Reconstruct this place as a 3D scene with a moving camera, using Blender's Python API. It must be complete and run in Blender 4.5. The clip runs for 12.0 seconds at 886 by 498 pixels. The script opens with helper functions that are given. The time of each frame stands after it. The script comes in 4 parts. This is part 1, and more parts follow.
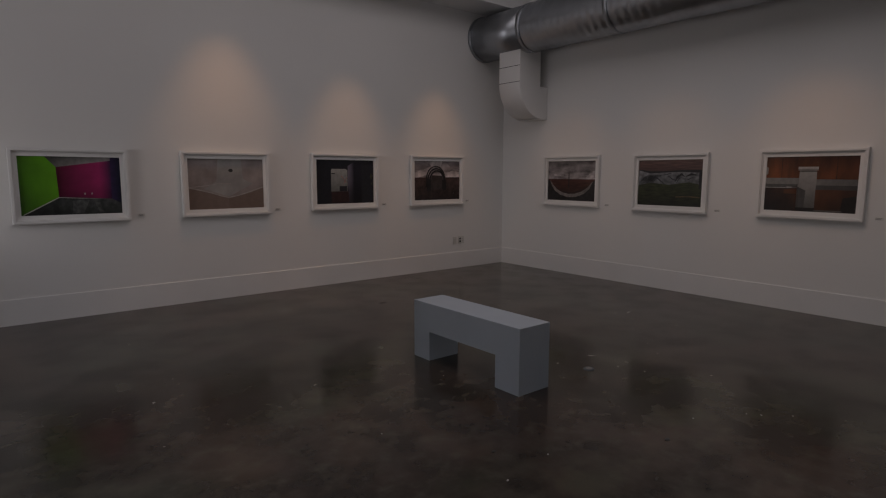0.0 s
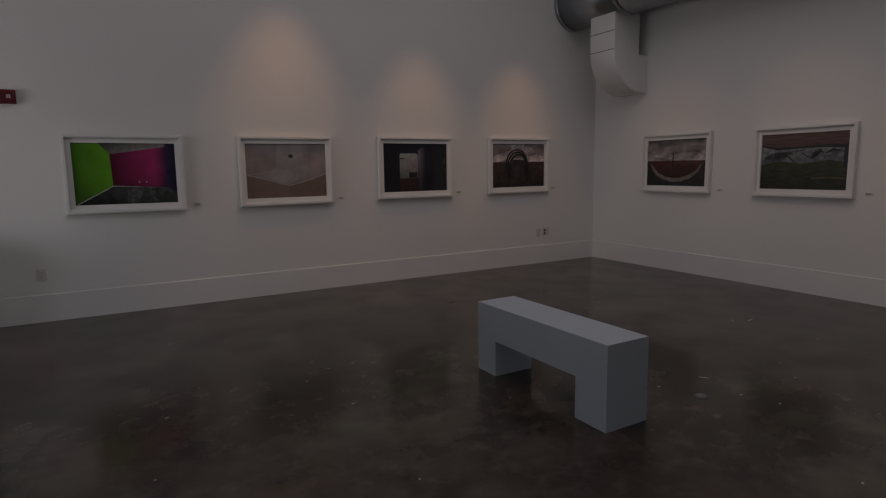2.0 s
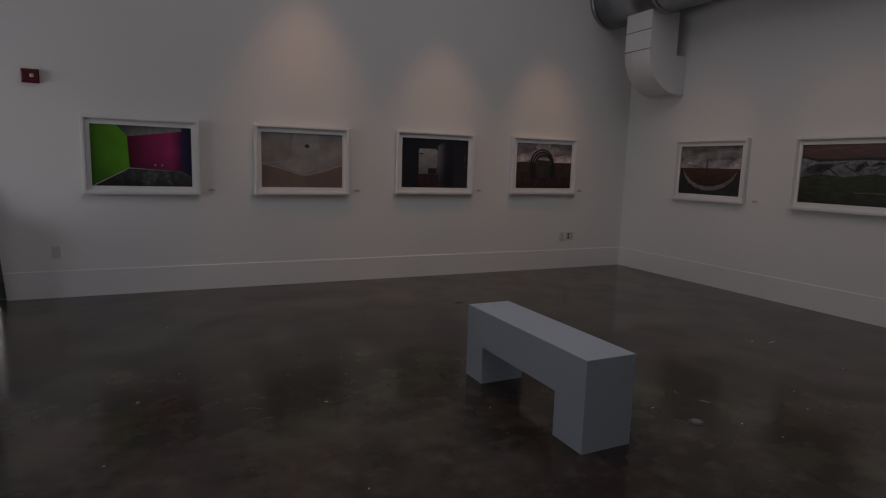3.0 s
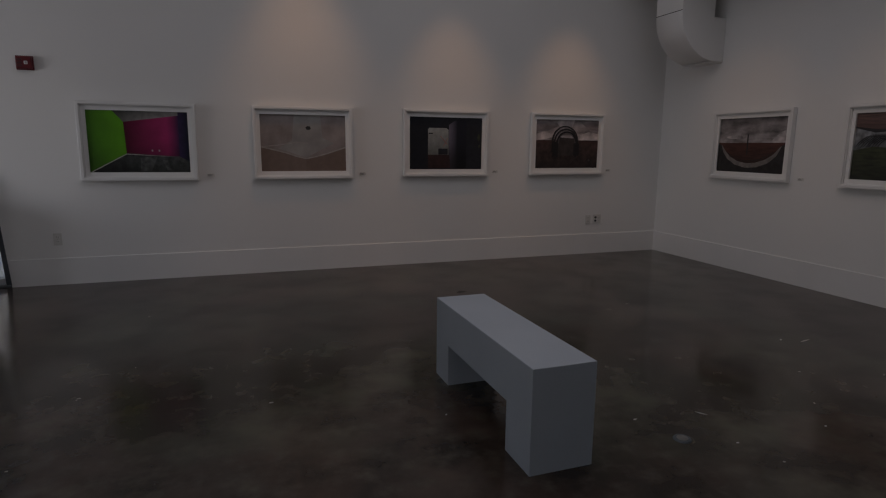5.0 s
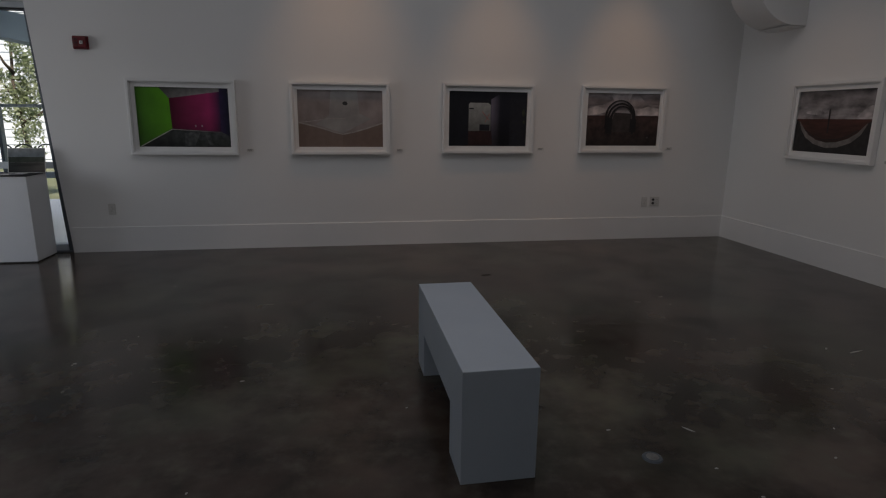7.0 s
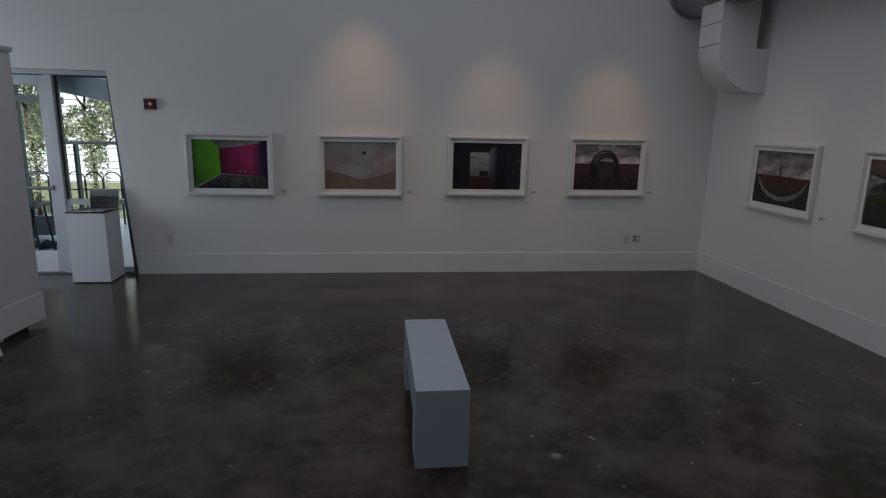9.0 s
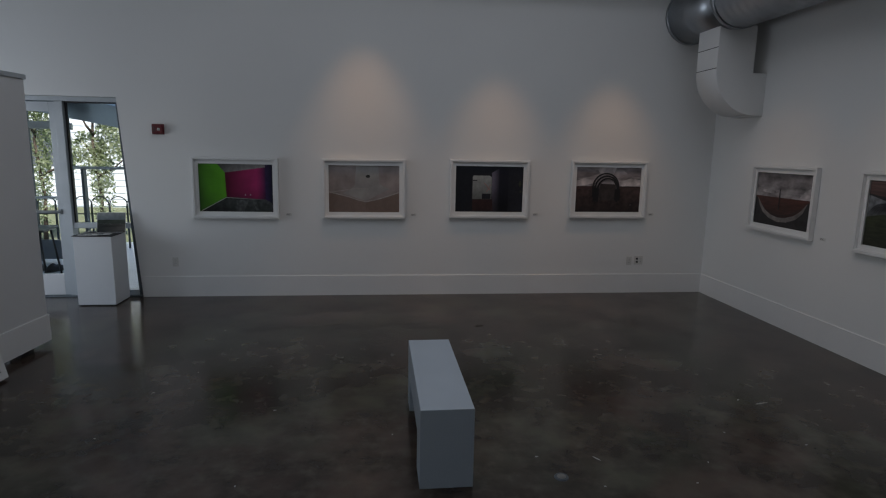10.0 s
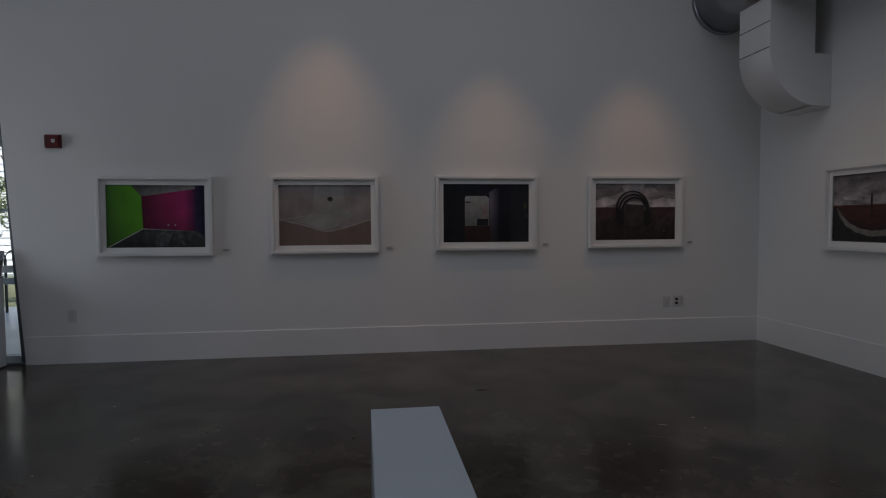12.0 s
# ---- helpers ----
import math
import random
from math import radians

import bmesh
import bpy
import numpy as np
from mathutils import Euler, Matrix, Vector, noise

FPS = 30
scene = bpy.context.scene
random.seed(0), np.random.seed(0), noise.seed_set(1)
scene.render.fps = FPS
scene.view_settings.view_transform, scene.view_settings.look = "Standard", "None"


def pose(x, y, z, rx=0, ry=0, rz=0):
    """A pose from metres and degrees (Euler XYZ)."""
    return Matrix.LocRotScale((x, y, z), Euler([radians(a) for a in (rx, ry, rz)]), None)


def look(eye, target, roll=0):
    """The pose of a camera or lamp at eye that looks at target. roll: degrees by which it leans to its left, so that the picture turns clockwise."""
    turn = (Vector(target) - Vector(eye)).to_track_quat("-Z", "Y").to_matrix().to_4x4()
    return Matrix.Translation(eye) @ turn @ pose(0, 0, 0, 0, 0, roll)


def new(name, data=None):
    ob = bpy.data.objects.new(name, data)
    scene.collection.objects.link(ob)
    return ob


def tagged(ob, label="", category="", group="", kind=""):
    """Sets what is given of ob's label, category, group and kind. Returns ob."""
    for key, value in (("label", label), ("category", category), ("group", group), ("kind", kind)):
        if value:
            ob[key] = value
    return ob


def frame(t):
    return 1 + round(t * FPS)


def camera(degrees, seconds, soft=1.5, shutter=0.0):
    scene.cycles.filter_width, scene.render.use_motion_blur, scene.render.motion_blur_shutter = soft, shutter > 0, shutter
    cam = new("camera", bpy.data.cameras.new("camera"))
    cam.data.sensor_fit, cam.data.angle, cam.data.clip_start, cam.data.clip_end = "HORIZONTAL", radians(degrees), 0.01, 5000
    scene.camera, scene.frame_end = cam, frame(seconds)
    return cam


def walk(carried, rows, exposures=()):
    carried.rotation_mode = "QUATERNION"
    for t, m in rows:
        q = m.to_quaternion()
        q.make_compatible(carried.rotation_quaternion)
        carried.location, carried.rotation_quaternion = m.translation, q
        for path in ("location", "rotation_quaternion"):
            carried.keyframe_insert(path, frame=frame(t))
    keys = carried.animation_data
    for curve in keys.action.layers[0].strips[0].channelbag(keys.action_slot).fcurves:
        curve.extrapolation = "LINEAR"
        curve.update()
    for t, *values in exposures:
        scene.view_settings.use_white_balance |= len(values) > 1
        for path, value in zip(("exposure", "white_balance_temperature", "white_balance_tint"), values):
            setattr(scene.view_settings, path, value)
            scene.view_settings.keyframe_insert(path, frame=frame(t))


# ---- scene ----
cam = camera(75.20, 12.0, soft=1.15)
PATH = [
    (0, (-6.779, -6.826, 1.460), (-5.532, -5.283, 1.202), 0.12),
    (0.5, (-6.570, -6.680, 1.415), (-5.420, -5.063, 1.166), 0.41),
    (1, (-6.415, -6.573, 1.388), (-5.285, -4.947, 1.100), 0.58),
    (1.5, (-6.277, -6.399, 1.354), (-5.224, -4.722, 1.073), 0.17),
    (2, (-6.160, -6.295, 1.340), (-5.179, -4.574, 1.063), -0.89),
    (2.5, (-5.982, -6.300, 1.321), (-5.148, -4.500, 1.065), 1.11),
    (3, (-5.797, -6.312, 1.324), (-4.948, -4.523, 1.040), 1.66),
    (4.8, (-5.203, -6.214, 1.324), (-4.567, -4.352, 0.967), 1.88),
    (5, (-5.144, -6.207, 1.317), (-4.491, -4.349, 0.968), 0.55),
    (5.5, (-5.010, -6.128, 1.293), (-4.447, -4.235, 0.977), -0.27),
    (6, (-4.868, -6.103, 1.305), (-4.433, -4.184, 0.946), 0.28),
    (6.5, (-4.663, -6.126, 1.298), (-4.286, -4.197, 0.925), 2.17),
    (6.7, (-4.596, -6.146, 1.310), (-4.218, -4.227, 0.895), 1.14),
    (8.3, (-4.283, -6.876, 1.722), (-4.086, -4.942, 1.249), 2.71),
    (8.5, (-4.283, -7.046, 1.787), (-4.080, -5.117, 1.303), 2.17),
    (9, (-4.295, -7.138, 1.852), (-4.070, -5.196, 1.430), 1.29),
    (9.5, (-4.324, -7.160, 1.839), (-4.079, -5.214, 1.447), 1.80),
    (10, (-4.309, -7.184, 1.837), (-4.092, -5.226, 1.497), 1.06),
    (10.5, (-4.244, -6.808, 1.692), (-4.017, -4.840, 1.417), 1.00),
    (11, (-4.187, -6.342, 1.480), (-3.958, -4.372, 1.226), 0.38),
    (11.5, (-4.137, -5.954, 1.300), (-3.890, -3.980, 1.096), 0.48),
    (12, (-4.109, -5.606, 1.253), (-3.849, -3.625, 1.166), -0.34),
]
EXPOSURES = [(0, 0.36, 7900, 27), (1, 0.29, 7900, 27), (2, 0.24, 7800, 27), (3, 0.19, 7500, 25), (5.5, 0.12, 7450, 24), (6.7, 0.17, 7350, 21), (8.3, 0.48, 6850, 16), (10, 0.51, 6700, 15), (11.5, 0.16, 6750, 18), (12, 0.11, 6750, 18)]
walk(cam, [(t, look(eye, target, roll)) for t, eye, target, roll in PATH], EXPOSURES)

# ---- light ----
world = bpy.data.worlds.new("sky")
scene.world = world
world.use_nodes = True
sky = world.node_tree.nodes.new("ShaderNodeTexSky")
sky.sky_type, sky.sun_disc, sky.sun_elevation, sky.sun_rotation = "NISHITA", False, radians(49), radians(153)
world.node_tree.links.new(sky.outputs[0], world.node_tree.nodes["Background"].inputs[0])
world.node_tree.nodes["Background"].inputs[1].default_value = 0.15


def lamp(name, kind, m, power, colour=(1, 1, 1)):
    data = bpy.data.lights.new(name, kind)
    data.energy, data.color = power, colour
    ob = new(name, data)
    ob.matrix_world = m
    return data


sun = lamp("sun", "SUN", look((0, 0, 0), (-0.30, 0.58, -0.76)), 5.0, (1, 0.95, 0.87))
sun.angle = radians(0.5)

# daylight of the roof light over the gallery
roof_light = lamp("roof_light", "AREA", look((-3.4, -3.9, 4.86), (-3.4, -3.9, 0)), 40, (0.78, 0.885, 1.0))
roof_light.shape, roof_light.size, roof_light.size_y = "RECTANGLE", 5.2, 3.9
# west window's daylight, then an added fill opening: from y, to y, sill, head
WEST_WINDOW_AND_FILL = ((-3.1, -0.5, 0.5, 2.3), (-9.4, -6.2, 0.5, 2.3))
# the second, weaker lamp is unseen fill that brightens the east wall
for (y0, y1, z0, z1), watts in zip(WEST_WINDOW_AND_FILL, (34, 15)):
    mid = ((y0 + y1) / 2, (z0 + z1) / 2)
    west = lamp("west_daylight_and_fill", "AREA", look((-10.62, *mid), (0, *mid)), watts, (0.72, 0.86, 1.0))
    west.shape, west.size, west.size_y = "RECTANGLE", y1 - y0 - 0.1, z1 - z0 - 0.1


def track_spot(at, aim, watts, half, soft=1.0):
    s = lamp("track_spot", "SPOT", look(at, aim), watts, (1.0, 0.63, 0.35))
    s.spot_size, s.spot_blend, s.shadow_soft_size = radians(2 * half), soft, 0.05


track_spot((-4.50, -0.80, 4.20), (-4.50, -0.02, 0), 38, 25.5)
track_spot((-2.90, -0.80, 3.80), (-2.88, -0.02, 0), 25, 27)
track_spot((-1.42, -0.80, 3.72), (-1.40, -0.02, 0), 24, 28)
track_spot((-1.45, -1.43, 3.10), (0, -1.43, 1.15), 5.5, 31)
track_spot((-1.45, -2.97, 3.10), (0, -2.97, 1.20), 5, 33)
track_spot((-1.45, -4.54, 3.10), (0, -4.54, 1.25), 9, 34)


# ---- materials ----
def rgba(c):
    return (*c, 1.0)


def material(name, base, other=None, rough=0.5, metal=0.0, big=1.2, fine=60.0, bump=0.03, coat=0.0, spread=0.25, depth=0.002):
    """Base colour drifting towards other in large patches and fine grain, with uneven gloss and relief."""
    m = bpy.data.materials.new(name)
    m.use_nodes = True
    n, ln = m.node_tree.nodes, m.node_tree.links.new
    b = n["Principled BSDF"]
    other = other or tuple(0.86 * c for c in base)
    tc = n.new("ShaderNodeTexCoord")
    tex = []
    for sc, det in ((big, 6), (fine, 4)):
        t = n.new("ShaderNodeTexNoise")
        t.inputs["Scale"].default_value, t.inputs["Detail"].default_value = sc, det
        ln(tc.outputs["Object"], t.inputs["Vector"])
        tex.append(t)
    add = n.new("ShaderNodeMath")
    add.operation, add.inputs[1].default_value = "MULTIPLY_ADD", 0.35
    ln(tex[1].outputs[0], add.inputs[0])
    ln(tex[0].outputs[0], add.inputs[2])
    ramp = n.new("ShaderNodeMapRange")
    ramp.inputs[1].default_value, ramp.inputs[2].default_value = 0.675 - spread, 0.675 + spread
    ln(add.outputs[0], ramp.inputs[0])
    mix = n.new("ShaderNodeMix")
    mix.data_type = "RGBA"
    mix.inputs[6].default_value, mix.inputs[7].default_value = rgba(base), rgba(other)
    ln(ramp.outputs[0], mix.inputs[0])
    ln(mix.outputs[2], b.inputs["Base Color"])
    rr = n.new("ShaderNodeMapRange")
    rr.inputs[3].default_value, rr.inputs[4].default_value = rough * 0.85, min(1.0, rough * 1.15)
    ln(tex[0].outputs[0], rr.inputs[0])
    ln(rr.outputs[0], b.inputs["Roughness"])
    b.inputs["Metallic"].default_value = metal
    if coat:
        b.inputs["Coat Weight"].default_value, b.inputs["Coat Roughness"].default_value = coat, 0.06
    if bump:
        bp = n.new("ShaderNodeBump")
        bp.inputs["Strength"].default_value, bp.inputs["Distance"].default_value = bump, depth
        ln(tex[1].outputs[0], bp.inputs["Height"])
        ln(bp.outputs[0], b.inputs["Normal"])
    return m


def faded(name, c0, c1, axis, lo, hi, vary=0.25, scale=18.0, stretch=(1, 1, 1), cross=None):
    """Photographic tone that runs from c0 to c1 along an axis of the print, with soft mottling, behind glazing.
    cross: a second fall-off of the print (axis, lo, hi, factor at lo, factor at hi)."""
    m = bpy.data.materials.new(name)
    m.use_nodes = True
    n, ln = m.node_tree.nodes, m.node_tree.links.new
    b = n["Principled BSDF"]
    tc, sep = n.new("ShaderNodeTexCoord"), n.new("ShaderNodeSeparateXYZ")
    ln(tc.outputs["Object"], sep.inputs[0])
    mp = n.new("ShaderNodeMapping")
    mp.inputs["Scale"].default_value = stretch
    ln(tc.outputs["Object"], mp.inputs["Vector"])
    t = n.new("ShaderNodeTexNoise")
    t.inputs["Scale"].default_value, t.inputs["Detail"].default_value = scale, 5
    ln(mp.outputs[0], t.inputs["Vector"])
    r = n.new("ShaderNodeMapRange")
    r.inputs[1].default_value, r.inputs[2].default_value = lo, hi
    ln(sep.outputs[axis], r.inputs[0])
    mix = n.new("ShaderNodeMix")
    mix.data_type = "RGBA"
    mix.inputs[6].default_value, mix.inputs[7].default_value = rgba(c0), rgba(c1)
    ln(r.outputs[0], mix.inputs[0])
    v = n.new("ShaderNodeMapRange")
    v.inputs[1].default_value, v.inputs[2].default_value = 0.3, 0.7
    v.inputs[3].default_value, v.inputs[4].default_value = 1 - vary, 1 + vary
    ln(t.outputs[0], v.inputs[0])
    hsv = n.new("ShaderNodeHueSaturation")
    ln(mix.outputs[2], hsv.inputs["Color"])
    ln(v.outputs[0], hsv.inputs["Value"])
    if cross:
        k = n.new("ShaderNodeMapRange")
        k.interpolation_type = "SMOOTHSTEP"
        for i, value in enumerate(cross[1:]):
            k.inputs[i + 1].default_value = value
        ln(sep.outputs[cross[0]], k.inputs[0])
        both = n.new("ShaderNodeMath")
        both.operation = "MULTIPLY"
        ln(v.outputs[0], both.inputs[0])
        ln(k.outputs[0], both.inputs[1])
        ln(both.outputs[0], hsv.inputs["Value"])
    ln(hsv.outputs[0], b.inputs["Base Color"])
    b.inputs["Roughness"].default_value = 0.35
    return m


def floor_material():
    m = bpy.data.materials.new("stained_polished_concrete")
    m.use_nodes = True
    n, ln = m.node_tree.nodes, m.node_tree.links.new
    b = n["Principled BSDF"]
    tc = n.new("ShaderNodeTexCoord")

    def tex(sc, det, warp=0.0, rough=0.55):
        t = n.new("ShaderNodeTexNoise")
        t.inputs["Scale"].default_value, t.inputs["Detail"].default_value = sc, det
        t.inputs["Distortion"].default_value, t.inputs["Roughness"].default_value = warp, rough
        ln(tc.outputs["Object"], t.inputs["Vector"])
        return t

    def span(t, lo, hi):
        r = n.new("ShaderNodeMapRange")
        r.interpolation_type = "SMOOTHSTEP"
        r.inputs[1].default_value, r.inputs[2].default_value = lo, hi
        ln(t.outputs[0], r.inputs[0])
        return r

    def mixed(f, a, c):
        x = n.new("ShaderNodeMix")
        x.data_type = "RGBA"
        ln(f.outputs[0], x.inputs[0])
        for k, s in ((6, a), (7, c)):
            if isinstance(s, tuple):
                x.inputs[k].default_value = rgba(s)
            else:
                ln(s.outputs[2], x.inputs[k])
        return x

    cloud, patch, fine, speck = tex(1.2, 4), tex(2.6, 5, 0.0, 0.55), tex(8.0, 5, 0.0, 0.58), tex(70, 2)
    hue = tex(0.8, 3)
    warm = mixed(span(cloud, 0.36, 0.64), (0.055, 0.034, 0.026), (0.098, 0.070, 0.055))
    olive = mixed(span(cloud, 0.36, 0.64), (0.042, 0.042, 0.029), (0.096, 0.090, 0.064))
    c = mixed(span(hue, 0.42, 0.58), warm, olive)
    dark = mixed(span(patch, 0.30, 0.66), (0.027, 0.0195, 0.0155), c)
    pale = mixed(span(fine, 0.42, 0.86), dark, (0.098, 0.084, 0.064))
    flecks = mixed(span(speck, 0.76, 0.82), pale, (0.20, 0.18, 0.155))
    ln(flecks.outputs[2], b.inputs["Base Color"])
    rr = span(patch, 0.35, 0.65)
    rr.inputs[3].default_value, rr.inputs[4].default_value = 0.23, 0.13
    ln(rr.outputs[0], b.inputs["Roughness"])
    bp = n.new("ShaderNodeBump")
    bp.inputs["Strength"].default_value, bp.inputs["Distance"].default_value = 0.05, 0.003
    ln(patch.outputs[0], bp.inputs["Height"])
    ln(bp.outputs[0], b.inputs["Normal"])
    b.inputs["Specular IOR Level"].default_value = 0.36
    return m


def glass_material(name, tint=(0.93, 0.97, 0.96)):
    m = bpy.data.materials.new(name)
    m.use_nodes = True
    b = m.node_tree.nodes["Principled BSDF"]
    b.inputs["Base Color"].default_value = rgba(tint)
    b.inputs["Transmission Weight"].default_value, b.inputs["Roughness"].default_value = 1.0, 0.0
    b.inputs["IOR"].default_value = 1.05
    return m


PAINT = material("white_wall_paint", (0.80, 0.79, 0.77), (0.75, 0.745, 0.73), rough=0.6, big=0.5, fine=220, bump=0.08, depth=0.001)
TRIM = material("white_trim_paint", (0.80, 0.79, 0.775), (0.74, 0.735, 0.72), rough=0.42, big=1.5, fine=90, bump=0.03)
PANEL = material("white_panel_paint", (0.72, 0.71, 0.70), (0.66, 0.655, 0.65), rough=0.5, big=1.0, fine=140, bump=0.05)
CEIL = material("ceiling_paint", (0.72, 0.72, 0.72), (0.66, 0.66, 0.66), rough=0.8, big=0.6, fine=100)
FLOOR = floor_material()
BENCH = material("grey_bench_paint", (0.46, 0.51, 0.56), (0.41, 0.46, 0.51), rough=0.42, big=2.5, fine=120, bump=0.03)
PLINTH = material("white_plinth_paint", (0.74, 0.75, 0.76), (0.68, 0.69, 0.70), rough=0.5, big=2.0, fine=110, bump=0.03)
FRAMEW = material("white_frame_lacquer", (0.80, 0.795, 0.78), (0.74, 0.735, 0.72), rough=0.35, big=4, fine=160, bump=0.02)
MAT = material("white_mat_board", (0.82, 0.815, 0.80), (0.79, 0.785, 0.77), rough=0.8, big=5, fine=300, bump=0.02)
GALV = material("galvanised_steel", (0.42, 0.445, 0.47), (0.35, 0.37, 0.395), rough=0.31, metal=0.9, big=5, fine=45, bump=0.02)
SEAM = material("dark_joint", (0.10, 0.10, 0.10), (0.06, 0.06, 0.06), rough=0.8)
ALU = material("brushed_aluminium", (0.52, 0.55, 0.57), (0.44, 0.47, 0.49), rough=0.45, metal=0.25, big=3, fine=120, bump=0.02)
DARKALU = material("dark_anodised_frame", (0.13, 0.15, 0.165), (0.09, 0.105, 0.12), rough=0.45, metal=0.3, big=3, fine=100)
GLASS = glass_material("clear_glass")
RED = material("red_plastic", (0.15, 0.008, 0.014), (0.11, 0.006, 0.011), rough=0.35, big=20, fine=200)
LENS = material("strobe_lens", (0.75, 0.75, 0.74), (0.6, 0.6, 0.6), rough=0.15, big=40, fine=200)
PLATE = material("outlet_plastic", (0.66, 0.65, 0.62), (0.60, 0.59, 0.56), rough=0.4, big=30, fine=200, bump=0)
BLACK = material("black_plastic", (0.018, 0.018, 0.02), (0.03, 0.03, 0.032), rough=0.45, big=20, fine=150)
CARD = material("label_card", (0.70, 0.69, 0.66), (0.64, 0.63, 0.60), rough=0.7, big=30, fine=200, bump=0)
INK = material("grey_ink", (0.12, 0.12, 0.12), (0.2, 0.2, 0.2), rough=0.8, big=60, fine=300, bump=0)
STEEL = material("worn_steel", (0.45, 0.44, 0.42), (0.28, 0.27, 0.26), rough=0.3, metal=0.9, big=30, fine=200)
SCRAP = material("pale_paint_chip", (0.46, 0.44, 0.41), (0.32, 0.30, 0.28), rough=0.6, big=30, fine=200)
STAIN = material("dark_stain", (0.015, 0.012, 0.011), (0.03, 0.024, 0.02), rough=0.5, big=30, fine=120)
SOFFIT = material("blue_grey_soffit", (0.33, 0.40, 0.45), (0.28, 0.35, 0.40), rough=0.6, big=1.5, fine=80)
PALE_FLOOR = material("pale_concrete", (0.60, 0.63, 0.65), (0.50, 0.53, 0.55), rough=0.35, big=2, fine=50, bump=0.1)
GRASS = material("lawn_ground", (0.10, 0.13, 0.06), (0.16, 0.17, 0.10), rough=0.9, big=2, fine=80, bump=0.6, depth=0.03)


def leaf_material(base, other):
    """Thin leaves that let part of the light through."""
    m = material("vine_leaf", base, other, rough=0.5, big=3, fine=30, bump=0.05)
    n, ln = m.node_tree.nodes, m.node_tree.links.new
    thin, mix = n.new("ShaderNodeBsdfTranslucent"), n.new("ShaderNodeMixShader")
    thin.inputs[0].default_value = rgba((0.40, 0.48, 0.28))
    mix.inputs[0].default_value = 0.4
    ln(n["Principled BSDF"].outputs[0], mix.inputs[1])
    ln(thin.outputs[0], mix.inputs[2])
    ln(mix.outputs[0], n["Material Output"].inputs[0])
    return m


LEAF = leaf_material((0.13, 0.18, 0.09), (0.34, 0.38, 0.26))
BARK = material("bark", (0.12, 0.09, 0.07), (0.07, 0.055, 0.045), rough=0.9, big=6, fine=60, bump=0.8, depth=0.01)
SIDING = material("white_siding", (0.68, 0.74, 0.80), (0.60, 0.66, 0.72), rough=0.6, big=2, fine=60, bump=0.05)
ROOFING = material("roof_shingle", (0.12, 0.12, 0.125), (0.08, 0.08, 0.085), rough=0.9, big=3, fine=40, bump=0.3)
IRON = material("painted_iron", (0.04, 0.05, 0.045), (0.06, 0.065, 0.06), rough=0.5, big=10, fine=120)
BAG = material("white_plastic_bag", (0.72, 0.73, 0.75), (0.6, 0.62, 0.65), rough=0.35, big=9, fine=30, bump=0.6, depth=0.01)


# ---- building blocks ----
def link(name, bm, materials, parent=None, label=""):
    me = bpy.data.meshes.new(name)
    bm.normal_update()
    bm.to_mesh(me)
    bm.free()
    for m in materials if isinstance(materials, (list, tuple)) else (materials,):
        me.materials.append(m)
    ob = new(name, me)
    if parent:
        ob.parent = parent
    if label:
        ob["label"] = label
    return ob


def part(name, bm, m, parent, label=""):
    return link(name, bm, m, parent, label)


def thing(name, label, category, m=None, group="", kind=""):
    ob = new(name)
    ob.empty_display_size = 0.1
    if m is not None:
        ob.matrix_world = m
    return tagged(ob, label, category, group, kind)


def box(x0, x1, y0, y1, z0, z1, bevel=0.0, bm=None, mat=0):
    own = bmesh.new()
    bmesh.ops.create_cube(own, size=1)
    bmesh.ops.transform(own, verts=own.verts, matrix=Matrix.Translation(((x0 + x1) / 2, (y0 + y1) / 2, (z0 + z1) / 2)) @ Matrix.Diagonal((abs(x1 - x0), abs(y1 - y0), abs(z1 - z0), 1)))
    if bevel:
        bmesh.ops.bevel(own, geom=own.edges[:], offset=bevel, segments=2, affect="EDGES", profile=0.5)
    for f in own.faces:
        f.material_index = mat
    if bm is None:
        return own
    tmp = bpy.data.meshes.new("tmp")
    own.to_mesh(tmp)
    own.free()
    bm.from_mesh(tmp)
    bpy.data.meshes.remove(tmp)
    return bm


def boxes(rows, bevel=0.0):
    bm = bmesh.new()
    for r in rows:
        box(*r, bevel=bevel, bm=bm)
    return bm


def tube(points, radius, sides=10, cap=True, bm=None):
    """A round bar along points."""
    bm = bm or bmesh.new()
    pts = [Vector(p) for p in points]
    rings = []
    for i, p in enumerate(pts):
        d = (pts[min(i + 1, len(pts) - 1)] - pts[max(i - 1, 0)]).normalized()
        a = d.cross(Vector((0, 0, 1)) if abs(d.z) < 0.9 else Vector((1, 0, 0))).normalized()
        c = d.cross(a)
        r = radius[i] if isinstance(radius, (list, tuple)) else radius
        rings.append([bm.verts.new(p + r * (math.cos(t) * a + math.sin(t) * c)) for t in (2 * math.pi * k / sides for k in range(sides))])
    for r0, r1 in zip(rings, rings[1:]):
        for k in range(sides):
            f = bm.faces.new((r0[k], r0[(k + 1) % sides], r1[(k + 1) % sides], r1[k]))
            f.smooth = True
    if cap:
        bm.faces.new(rings[0])
        bm.faces.new(rings[-1][::-1])
    bmesh.ops.recalc_face_normals(bm, faces=bm.faces[:])
    return bm


